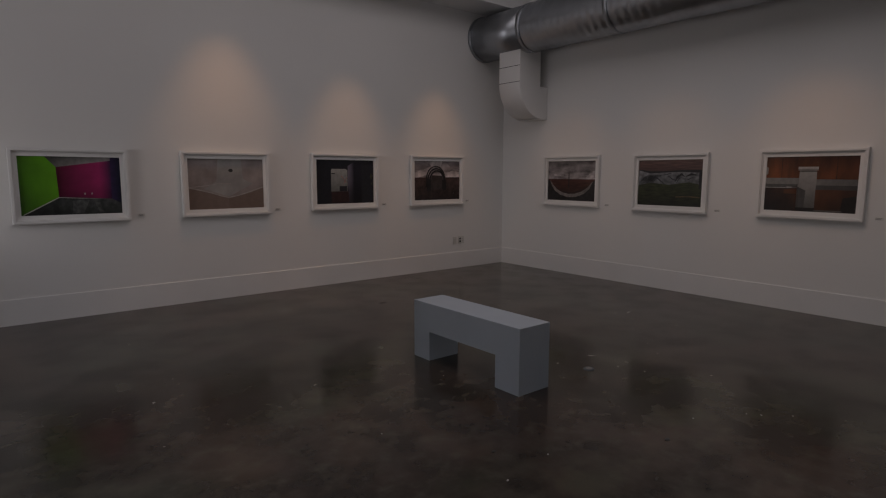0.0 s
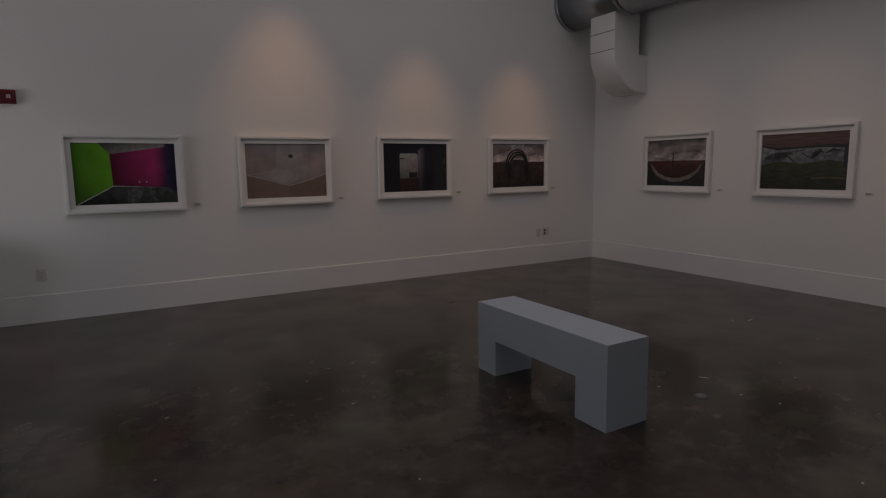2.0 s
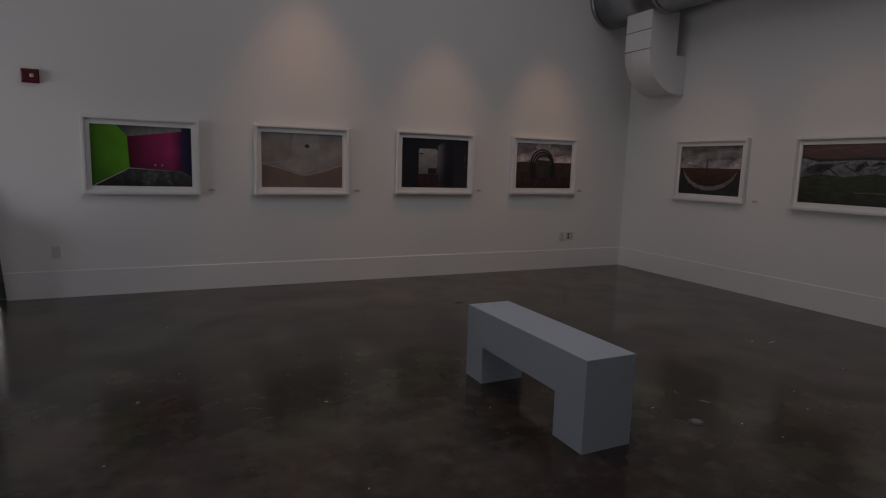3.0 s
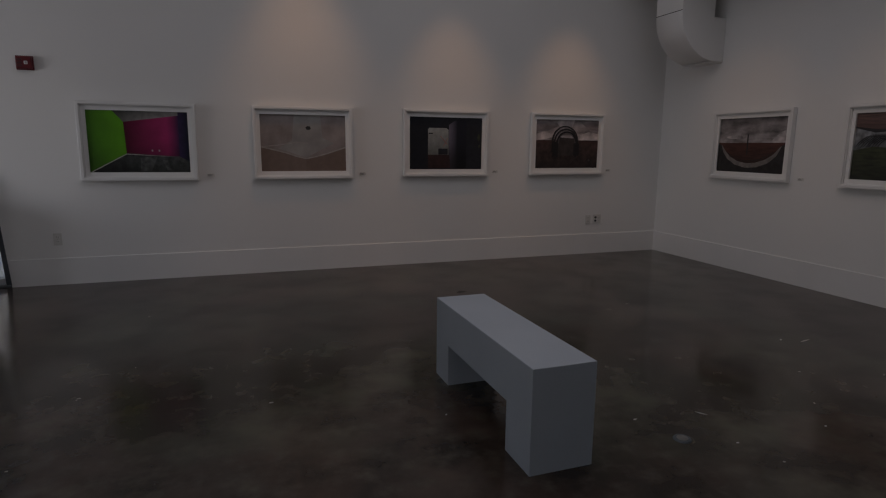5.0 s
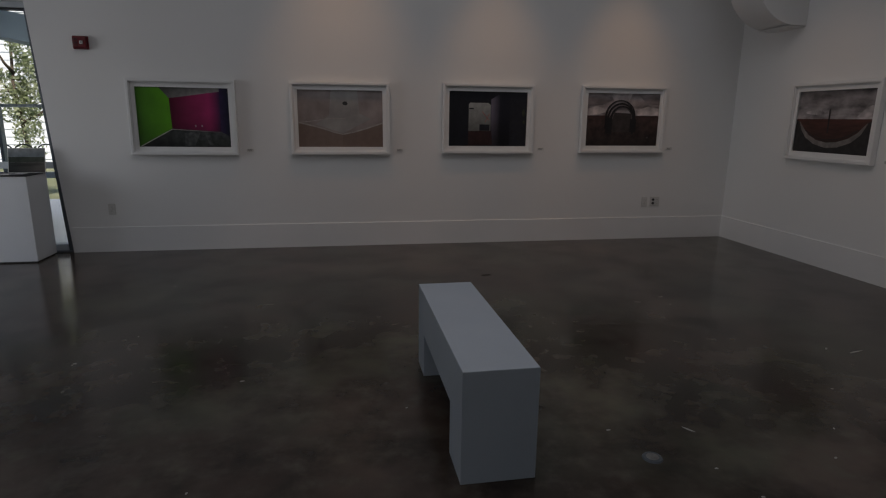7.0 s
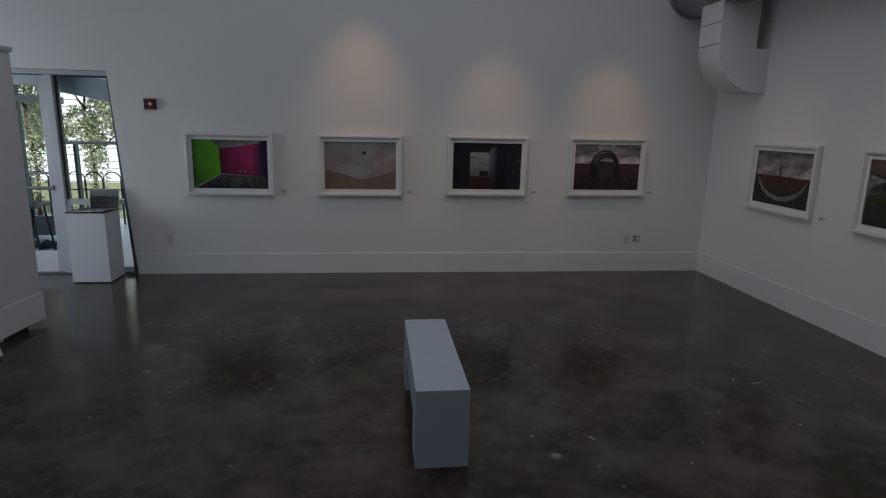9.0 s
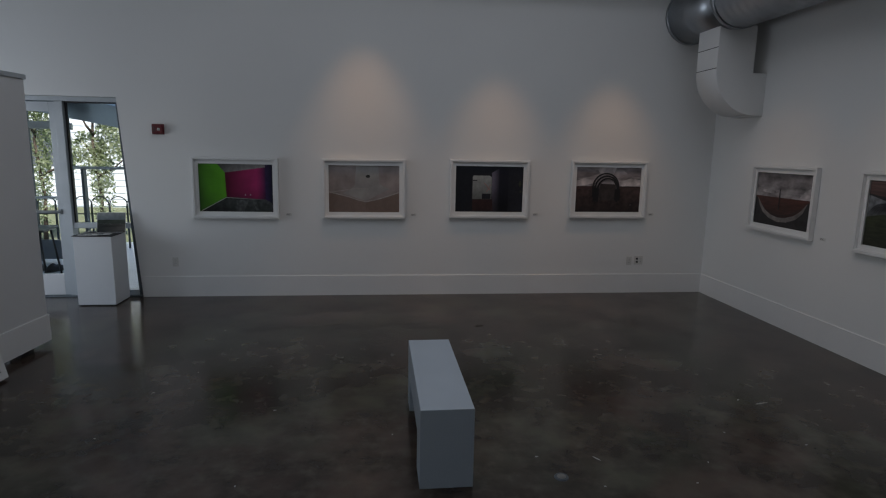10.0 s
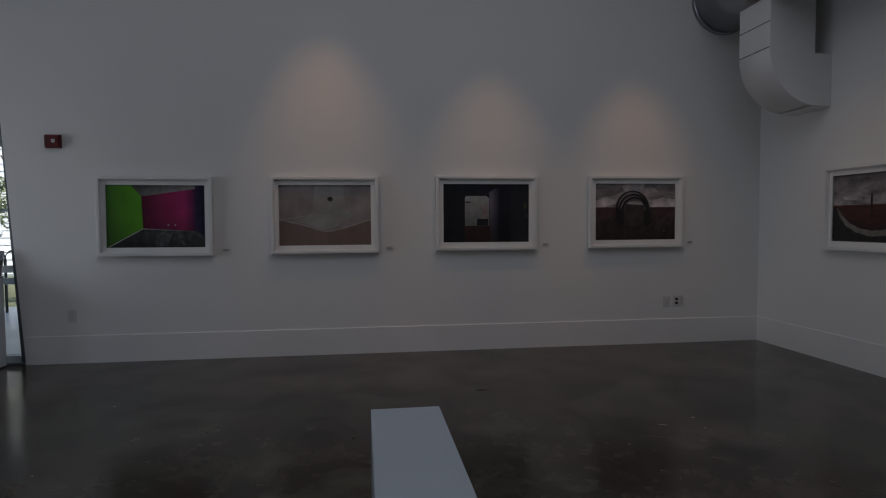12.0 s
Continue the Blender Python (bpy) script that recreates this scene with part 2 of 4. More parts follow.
def disc(x, z, r, y, sides=24, depth=0.004, rz=1.0):
    """A flat round plate that faces -y."""
    bm = bmesh.new()
    bmesh.ops.create_cone(bm, cap_ends=True, segments=sides, radius1=r, radius2=r, depth=depth)
    bmesh.ops.transform(bm, verts=bm.verts, matrix=Matrix.Translation((x, y, z)) @ Matrix.Rotation(radians(90), 4, "X") @ Matrix.Diagonal((1, rz, 1, 1)))
    return bm


def prism(outline, y0, y1):
    """An upright slab with the given outline in x and z."""
    bm = bmesh.new()
    a = [bm.verts.new((x, y0, z)) for x, z in outline]
    b = [bm.verts.new((x, y1, z)) for x, z in outline]
    bm.faces.new(a)
    bm.faces.new(b[::-1])
    for k in range(len(outline)):
        bm.faces.new((a[k], b[k], b[(k + 1) % len(outline)], a[(k + 1) % len(outline)]))
    bmesh.ops.recalc_face_normals(bm, faces=bm.faces[:])
    return bm


def merged(bm, rows):
    for r in rows:
        box(*r, bm=bm)
    return bm


def edge_x(z):
    return OP_R + (OP_RT - OP_R) * z / OP_T


# ---- the gallery's shell ----
W0, S0, HIGH = -10.6, -12.2, 4.9
OP_L, OP_R, OP_T, THICK = -8.98, -7.185, 2.365, 0.22
OP_RT = -7.335  # the opening leans: its top corner


def structure(name, bm, m, label, category):
    return tagged(link(name, bm, m), label, category, kind="structure")


structure("floor", box(W0, 0.2, S0, THICK, -0.15, 0), FLOOR, "dark brown mottled polished concrete gallery floor", "floor")
structure("wall_north", merged(prism([(OP_R, 0), (0.2, 0), (0.2, 5.1), (OP_RT, 5.1), (OP_RT, OP_T)], 0, THICK), [(W0, OP_L, 0, THICK, 0, 5.1), (OP_L, OP_RT, 0, THICK, OP_T, 5.1)]), PAINT, "white painted gallery wall with a glazed street opening", "wall")
structure("wall_east", box(0, 0.2, S0, 0, 0, 5.1), PAINT, "plain white painted gallery wall", "wall")
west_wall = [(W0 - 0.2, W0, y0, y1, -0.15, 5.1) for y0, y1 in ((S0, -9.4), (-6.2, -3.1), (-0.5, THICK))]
# the southern opening is added only to hold the fill lamp
for y0, y1, z0, z1 in WEST_WINDOW_AND_FILL:
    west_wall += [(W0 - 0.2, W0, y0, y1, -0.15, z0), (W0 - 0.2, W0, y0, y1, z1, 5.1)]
structure("wall_west", boxes(west_wall), PAINT, "plain white painted gallery wall with a window and an added fill opening", "wall")
structure("wall_south", box(W0 - 0.2, 0.2, S0 - 0.2, S0, -0.15, 5.1), PAINT, "plain white painted gallery wall", "wall")
SK = (-6.2, -0.8, -6.05, -1.95)
structure("ceiling", boxes([(W0, 0, -0.56, 0, 3.89, 4.9), (W0, SK[0], S0, -0.56, HIGH, 5.1), (SK[1], 0, S0, -0.56, HIGH, 5.1),
                            (SK[0], SK[1], S0, SK[2], HIGH, 5.1), (SK[0], SK[1], SK[3], -0.56, HIGH, 5.1), (SK[0], SK[1], SK[2], SK[3], 5.0, 5.1)]),
          CEIL, "white painted ceiling with a lower grey soffit and roof light", "ceiling")


def skirting(name, x0, x1, y0, y1):
    bm = box(x0, x1, y0, y1, 0.0, 0.255)
    top = [e for e in bm.edges if all(abs(v.co.z - 0.255) < 1e-6 for v in e.verts)]
    bmesh.ops.bevel(bm, geom=top, offset=0.005, segments=2, affect="EDGES", profile=0.5)
    structure(name, bm, TRIM, "tall flat white painted baseboard along the wall", "baseboard")


skirting("baseboard_north", OP_R + 0.002, -0.010, -0.010, 0.0)
skirting("baseboard_east", -0.010, 0.0, S0, 0.0)

# ---- street door and side light in the opening ----
FY0, FY1 = 0.05, 0.16
win = thing("window_1", "tall aluminium-framed side light beside the street door", "window", kind="structure")
part("head", box(OP_L, edge_x(OP_T) - 0.004, FY0, FY1, 2.31, OP_T - 0.002, 0.003), ALU, win)
part("mullion", box(-8.035, -7.945, FY0 - 0.01, FY1, 0.0, 2.308, 0.004), ALU, win)
part("jamb", prism([(edge_x(0) - 0.06, 0), (edge_x(0) - 0.003, 0), (edge_x(2.308) - 0.003, 2.308), (edge_x(2.308) - 0.035, 2.308)], FY0, FY1), DARKALU, win, "dark aluminium jamb")
part("jamb", box(OP_L + 0.002, OP_L + 0.045, FY0, FY1, 0.0, 2.308, 0.003), ALU, win)
part("window_sill", prism([(-7.943, 0), (edge_x(0) - 0.064, 0), (edge_x(0.075) - 0.064, 0.075), (-7.943, 0.075)], FY0, FY1), ALU, win)
part("rail", prism([(-7.943, 0.835), (edge_x(0.835) - 0.055, 0.835), (edge_x(0.895) - 0.055, 0.895), (-7.943, 0.895)], FY0 + 0.01, FY1 - 0.01), ALU, win)
part("glazing_bead", box(-7.943, -7.925, FY0 + 0.040, FY1 - 0.040, 0.897, 2.308), BLACK, win, "black rubber gasket")
part("glazing_bead", box(-7.923, edge_x(2.308) - 0.04, FY0 + 0.012, FY1 - 0.012, 2.293, 2.308), BLACK, win, "black rubber gasket")
for z0, z1 in ((0.077, 0.833), (0.897, 2.291)):
    pane = part("pane", prism([(-7.921, z0), (edge_x(z0) - 0.05, z0), (edge_x(z1) - 0.05, z1), (-7.921, z1)], 0.1, 0.106), GLASS, win)
    pane.visible_shadow = False

DL, DR = OP_L + 0.05, -8.04
door = thing("door_1", "closed aluminium and glass street door with push bar", "door", kind="structure")
part("stile", box(DL, DL + 0.07, 0.07, 0.12, 0.015, 2.30, 0.003), ALU, door)
part("stile", box(DR - 0.07, DR, 0.07, 0.12, 0.015, 2.30, 0.003), ALU, door)
part("top_rail", box(DL + 0.071, DR - 0.071, 0.07, 0.12, 2.19, 2.30, 0.003), ALU, door)
part("bottom_rail", box(DL + 0.071, DR - 0.071, 0.07, 0.12, 0.015, 0.27, 0.003), PANEL, door, "pale kick panel")
pane = part("pane", box(DL + 0.071, DR - 0.071, 0.092, 0.098, 0.272, 2.188), GLASS, door)
pane.visible_shadow = False
bar = part("push_bar", tube([(DL + 0.03, 0.03, 1.03), (DR - 0.02, 0.03, 1.03)], 0.018), ALU, door)
part("bracket", boxes([(DL + 0.02, DL + 0.05, 0.03, 0.07, 1.0, 1.06), (DR - 0.05, DR - 0.02, 0.03, 0.07, 1.0, 1.06)], 0.004), ALU, bar)
part("notice", box(DL + 0.16, DL + 0.40, 0.086, 0.0915, 1.25, 1.52), material("blue_notice", (0.30, 0.34, 0.48), (0.55, 0.58, 0.65), rough=0.6, big=9, fine=60), door, "pale blue paper notice taped on glass")
structure("threshold", box(OP_L, OP_R - 0.004, 0.0, THICK, 0.0, 0.013, 0.003), DARKALU, "dark metal door threshold", "threshold")

# ---- round duct with its drop ----
DX, DZ, DR_ = -0.455, 3.52, 0.327
duct = thing("air_duct", "round galvanised spiral steel air duct below the ceiling", "duct")


def spiral_pipe(y0, y1, radius, sides=48, pitch=0.115):
    bm = bmesh.new()
    count = int((y0 - y1) / pitch) * 4
    rings = []
    for i in range(count + 1):
        ring = []
        for k in range(sides):
            a = 2 * math.pi * k / sides
            phase = (i / 4 + k / sides) % 1.0
            r = radius + (0.006 if phase < 0.25 else 0.0)
            ring.append(bm.verts.new((DX + r * math.cos(a), y0 + (y1 - y0) * i / count, DZ + r * math.sin(a))))
        rings.append(ring)
    for r0, r1 in zip(rings, rings[1:]):
        for k in range(sides):
            bm.faces.new((r0[k], r0[(k + 1) % sides], r1[(k + 1) % sides], r1[k])).smooth = True
    bmesh.ops.recalc_face_normals(bm, faces=bm.faces[:])
    return bm


def collar(y0, y1, radius):
    return tube([(DX, y0, DZ), (DX, y1, DZ)], radius, 48)


part("spiral_pipe", spiral_pipe(-1.02, S0 + 0.02, DR_), GALV, duct)
part("end_section", collar(-0.02, -1.02, DR_ + 0.002), GALV, duct, "smooth grey galvanised end section")
part("end_cap", collar(-0.004, -0.06, DR_ + 0.010), GALV, duct)
for yy in (-1.02, -2.45, -5.2, -7.9):
    part("coupling", collar(yy - 0.03, yy + 0.03, DR_ + 0.011), GALV, duct)
for yy in (-1.9, -4.2, -6.6, -9.0):
    strap = part("hanger", box(DX - 0.012, DX + 0.012, yy - 0.012, yy + 0.012, DZ + DR_, HIGH), GALV, duct)


def elbow(y0=-0.925, y1=-0.505):
    """Square drop that bends towards the wall; its profile in x and z, swept along y."""
    outer = [(-0.605, 3.30), (-0.605, 2.78)]
    for k in range(1, 13):
        a = radians(90 * k / 12)
        outer.append((-0.115 - 0.49 * math.cos(a), 2.78 - 0.50 * math.sin(a)))
    outer += [(-0.001, 2.28), (-0.001, 2.745), (-0.165, 2.745), (-0.165, 3.25)]
    bm = bmesh.new()
    near = [bm.verts.new((x, y0, z)) for x, z in outer]
    far = [bm.verts.new((x, y1, z)) for x, z in outer]
    bm.faces.new(near)
    bm.faces.new(far[::-1])
    for i in range(len(outer)):
        f = bm.faces.new((near[i], far[i], far[(i + 1) % len(outer)], near[(i + 1) % len(outer)]))
        f.smooth = 1 <= i <= 13
    bmesh.ops.recalc_face_normals(bm, faces=bm.faces[:])
    sharp = [e for e in bm.edges if (e.verts[0].co.y == e.verts[1].co.y)]
    bmesh.ops.bevel(bm, geom=sharp, offset=0.004, segments=1, affect="EDGES")
    return bm


drop = part("drop", elbow(), TRIM, duct, "white painted square drop bending to the wall")
for z in (2.785, 3.01):
    part("seam", boxes([(-0.6062, -0.6035, -0.9225, -0.5075, z - 0.004, z + 0.004)]), SEAM, drop)
part("lip", box(-0.20, -0.001, -0.50, -0.915, 2.271, 2.2785), TRIM, drop)


# ---- framed photographs ----
PW, PH = 0.86, 0.572


def tone(name, c, c1=None, axis=2, lo=-0.29, hi=0.29, **k):
    return faded(name, c, c1 or c, axis, lo, hi, **k)


def sheet(layers):
    """A print: flat patches in print units, u 0 to 1 from one side to the other, v 0 to 1 downwards, each a little above the last."""
    bm = bmesh.new()
    mats = []
    for n, (m, pts) in enumerate(layers):
        if m not in mats:
            mats.append(m)
        vs = [bm.verts.new(((u - 0.5) * PW, -0.0008 * n, (0.5 - v) * PH)) for u, v in pts]
        f = bm.faces.new(vs)
        f.normal_update()
        if f.normal.y > 0:
            f.normal_flip()
        f.material_index = mats.index(m)
    return bm, mats


ALL = [(0, 0), (1, 0), (1, 1), (0, 1)]


def rect(u0, v0, u1, v1):
    return [(u0, v0), (u1, v0), (u1, v1), (u0, v1)]


def band(points, width):
    """A strip of the given width along points."""
    pts = [Vector(p) for p in points]
    left, right = [], []
    for i, p in enumerate(pts):
        d = (pts[min(i + 1, len(pts) - 1)] - pts[max(i - 1, 0)]).normalized()
        w = width[i] if isinstance(width, (list, tuple)) else width
        side = Vector((-d.y, d.x)) * w / 2
        left.append(tuple(p + side))
        right.append(tuple(p - side))
    return left + right[::-1]


def oval(u, v, ru, rv, n=20):
    return [(u + ru * math.cos(2 * math.pi * k / n), v + rv * math.sin(2 * math.pi * k / n)) for k in range(n)]


def arch(u, v, r, w, leg, aspect=1.5, n=18):
    line = [(u - r, v + leg)] + [(u - r * math.cos(math.pi * k / n), v - r * aspect * math.sin(math.pi * k / n)) for k in range(n + 1)] + [(u + r, v + leg)]
    return band(line, w)


def colour_room():
    green = tone("photo_green_wall", (0.045, 0.19, 0.008), (0.095, 0.36, 0.014), 0, -0.43, -0.16, vary=0.2, scale=4, cross=(2, -0.29, 0.10, 0.62, 1.0))
    pink = tone("photo_magenta_wall", (0.085, 0.001, 0.018), (0.44, 0.028, 0.140), 0, -0.12, 0.24, vary=0.25, scale=4, cross=(2, -0.15, 0.05, 0.55, 1.0))
    dusk = tone("photo_magenta_shade", (0.44, 0.028, 0.140), (0.05, 0.012, 0.06), 0, 0.24, 0.345, vary=0.2, scale=4, cross=(2, -0.15, 0.05, 0.55, 1.0))
    navy = tone("photo_navy_wall", (0.045, 0.02, 0.085), (0.008, 0.01, 0.03), 0, 0.32, 0.41)
    ceil = tone("photo_grey_ceiling", (0.05, 0.055, 0.045), (0.36, 0.34, 0.325), 0, -0.25, 0.20, cross=(2, 0.18, 0.29, 1.0, 0.6))
    ground = tone("photo_dark_floor", (0.016, 0.018, 0.017), (0.06, 0.066, 0.063), 0, -0.4, 0.15, vary=0.6, cross=(2, -0.29, -0.12, 0.5, 1.1))
    line = tone("photo_pale_trim", (0.40, 0.40, 0.36), (0.13, 0.11, 0.12), 0, -0.1, 0.3)
    dot = tone("photo_pale_socket", (0.42, 0.40, 0.40))
    gleam = tone("photo_floor_gleam", (0.095, 0.102, 0.098), vary=0.7, cross=(2, -0.29, -0.12, 0.6, 1.1))
    return sheet([(ground, ALL), (gleam, [(0.50, 0.76), (0.67, 0.74), (0.60, 0.98), (0.49, 0.98)]), (gleam, [(0.72, 0.80), (0.77, 0.80), (0.81, 0.97), (0.76, 0.96)]),
                  (ceil, [(0.2, 0), (0.9, 0), (0.9, 0.1), (0.36, 0.2)]), (green, [(0, 0), (0.25, 0), (0.352, 0.18), (0.365, 0.69), (0.02, 1), (0, 1)]),
                  (pink, [(0.352, 0.18), (0.78, 0.085), (0.78, 0.725), (0.365, 0.69)]), (dusk, [(0.78, 0.085), (0.90, 0.058), (0.90, 0.735), (0.78, 0.725)]), (navy, [(0.90, 0), (1, 0), (1, 0.82), (0.90, 0.735)]),
                  (line, band([(0.02, 0.99), (0.365, 0.70)], 0.014)), (line, band([(0.36, 0.70), (0.89, 0.745)], 0.014)),
                  (dot, rect(0.615, 0.625, 0.63, 0.655)), (dot, rect(0.685, 0.625, 0.70, 0.655))])


def pale_room():
    rose = tone("photo_rose_ceiling", (0.25, 0.205, 0.195), (0.31, 0.265, 0.255), 2, vary=0.3, scale=5)
    grey = tone("photo_grey_light", (0.27, 0.255, 0.245), (0.33, 0.315, 0.305), 2, vary=0.3, scale=4)
    sand = tone("photo_sand_wall", (0.19, 0.135, 0.112), (0.235, 0.175, 0.15), 0, -0.4, 0.4, vary=0.08)
    brown = tone("photo_brown_wall", (0.185, 0.13, 0.108), (0.215, 0.155, 0.13), 2, vary=0.08)
    line = tone("photo_cornice", (0.355, 0.325, 0.305), vary=0.2)
    dark = tone("photo_dark_hole", (0.03, 0.03, 0.03))
    curve = [(0, 0.57), (0.12, 0.61), (0.28, 0.67), (0.42, 0.74), (0.52, 0.775), (0.64, 0.74), (0.78, 0.68), (0.9, 0.62), (1, 0.57)]
    return sheet([(rose, ALL), (grey, [(0.39, 0), (0.70, 0), (0.72, 0.4), (0.86, 0.5), (0.52, 0.76), (0.2, 0.6), (0.36, 0.45)]), (sand, curve + [(1, 1), (0, 1)]),
                  (brown, [(0.52, 0.775), (0.82, 0.66), (1, 0.57), (1, 1), (0.52, 1)]), (line, band(curve, 0.022)),
                  (line, band([(0, 0.57), (0.18, 0.54), (0.40, 0.49), (0.55, 0.5)], 0.014)),
                  (dark, [(0.52, 0.22), (0.545, 0.195), (0.575, 0.2), (0.585, 0.235), (0.57, 0.265), (0.535, 0.26)])])


def dark_doorway():
    black = tone("photo_black", (0.010, 0.011, 0.016), (0.018, 0.018, 0.024), 0, -0.4, 0.4)
    pale = tone("photo_pale_doorway", (0.16, 0.165, 0.155), (0.36, 0.37, 0.355), 2, -0.1, 0.18, vary=0.2)
    rust = tone("photo_rust_floor", (0.035, 0.015, 0.014), (0.062, 0.027, 0.025), 2, vary=0.3)
    col = tone("photo_violet_column", (0.17, 0.15, 0.20), (0.012, 0.012, 0.02), 0, 0.035, 0.13, vary=0.1, cross=(2, -0.25, 0.12, 0.25, 1.0))
    red = tone("photo_pink_cross", (0.36, 0.16, 0.14))
    green = tone("photo_green_glint", (0.05, 0.055, 0.03), vary=0.5)
    return sheet([(black, ALL), (pale, [(0.25, 0.24), (0.265, 0.205), (0.50, 0.205), (0.53, 0.24), (0.535, 0.74), (0.25, 0.72)]), (rust, [(0.25, 0.72), (0.56, 0.72), (0.57, 0.98), (0.25, 0.98)]),
                  (col, [(0.535, 0.14), (0.62, 0.06), (0.78, 0.06), (0.78, 1), (0.56, 1), (0.54, 0.6)]), (black, rect(0.39, 0.60, 0.52, 0.715)), (black, rect(0.255, 0.30, 0.315, 0.322)),
                  (red, band([(0.42, 0.36), (0.51, 0.52)], 0.012)), (red, band([(0.515, 0.40), (0.46, 0.56)], 0.010)), (green, oval(0.955, 0.38, 0.02, 0.07)), (green, oval(0.965, 0.55, 0.015, 0.03))])


def clouds(name, dark, light):
    return tone(name, dark, light, 2, 0.02, 0.29, vary=0.75, scale=6.5, stretch=(0.8, 1, 1.8))


def arches():
    sky_m = clouds("photo_storm_sky", (0.46, 0.40, 0.40), (0.20, 0.17, 0.17))
    light = tone("photo_sky_break", (0.52, 0.46, 0.45), (0.34, 0.30, 0.30), 2, 0.05, 0.29, vary=0.6, scale=8)
    shade = tone("photo_cloud_shade", (0.20, 0.17, 0.172), vary=0.5, scale=9, stretch=(0.5, 1, 1.5))
    ground = tone("photo_umber_ground", (0.020, 0.012, 0.011), (0.070, 0.040, 0.035), 2, -0.29, 0.05, vary=0.6, scale=14)
    rust = tone("photo_rust_band", (0.060, 0.030, 0.026), vary=0.4, stretch=(0.4, 1, 2))
    gap = tone("photo_under_arch", (0.045, 0.034, 0.032), vary=0.5, scale=12)
    black = tone("photo_arch_black", (0.012, 0.011, 0.012))
    edge = tone("photo_arch_edge", (0.12, 0.10, 0.10), vary=0.8)
    layers = [(sky_m, ALL), (light, [(0.30, 0), (0.62, 0), (0.56, 0.2), (0.42, 0.24)]), (light, [(0, 0.30), (0.14, 0.24), (0.30, 0.33), (0.16, 0.40), (0, 0.41)]),
              (light, [(0.66, 0.33), (0.85, 0.24), (1, 0.28), (1, 0.40), (0.7, 0.42)]), (shade, [(0, 0), (0.22, 0), (0.34, 0.14), (0.2, 0.22), (0, 0.24)]), (shade, [(0.68, 0), (1, 0), (1, 0.22), (0.82, 0.18)]),
              (ground, rect(0, 0.42, 1, 1)), (rust, rect(0, 0.42, 1, 0.48)), (gap, [(0.345, 0.46), (0.37, 0.36), (0.62, 0.38), (0.635, 0.74), (0.36, 0.74)])]
    for n, (du, rr, leg) in enumerate(((0.0, 0.195, 0.24), (0.010, 0.172, 0.28), (0.026, 0.150, 0.30))):
        layers += [(black, arch(0.462 + du, 0.43 + 0.022 * n, rr, 0.030, leg)), (edge, arch(0.462 + du, 0.435 + 0.022 * n, rr - 0.004 - 0.006 * n, 0.004 + 0.002 * n, 0.0))]
    layers += [(black, rect(0.265, 0.46, 0.335, 0.76)), (black, rect(0.60, 0.48, 0.685, 0.74)), (edge, oval(0.86, 0.84, 0.014, 0.02))]
    return sheet(layers)


def hull():
    sky_m = clouds("photo_cloudy_sky", (0.36, 0.325, 0.325), (0.12, 0.11, 0.113))
    earth = tone("photo_red_earth", (0.035, 0.015, 0.012), (0.085, 0.030, 0.022), 2, -0.2, 0.02, vary=0.4, stretch=(0.3, 1, 2))
    dark = tone("photo_dark_water", (0.022, 0.02, 0.021), vary=0.4)
    pale = tone("photo_pale_hull", (0.21, 0.19, 0.178), (0.17, 0.155, 0.145), 0, -0.3, 0.3, vary=0.3)
    rim = [(0.05, 0.50), (0.10, 0.62), (0.18, 0.74), (0.30, 0.83), (0.45, 0.875), (0.60, 0.86), (0.75, 0.79), (0.86, 0.68), (0.94, 0.52)]
    inner = [(0.06, 0.49), (0.15, 0.64), (0.26, 0.735), (0.42, 0.79), (0.60, 0.775), (0.74, 0.71), (0.85, 0.62), (0.93, 0.5)]
    light = tone("photo_cloud_light", (0.36, 0.325, 0.325), (0.26, 0.235, 0.238), 2, 0.05, 0.29, vary=0.8, scale=9)
    return sheet([(sky_m, ALL), (light, [(0.80, 0.42), (0.86, 0.33), (0.93, 0.26), (1, 0.23), (1, 0.42)]), (light, oval(0.28, 0.35, 0.17, 0.035)),
                  (earth, rect(0, 0.455, 1, 1)), (dark, [(0, 0.47), (0.05, 0.50), (0.18, 0.74), (0.45, 0.875), (0.75, 0.79), (0.94, 0.52), (1, 0.47), (1, 1), (0, 1)]),
                  (pale, band(rim, [0.01, 0.04, 0.06, 0.075, 0.085, 0.085, 0.075, 0.05, 0.012])), (earth, inner), (dark, band(inner[1:-1], 0.012)),
                  (dark, band([(0.455, 0.30), (0.46, 0.68)], 0.02))])


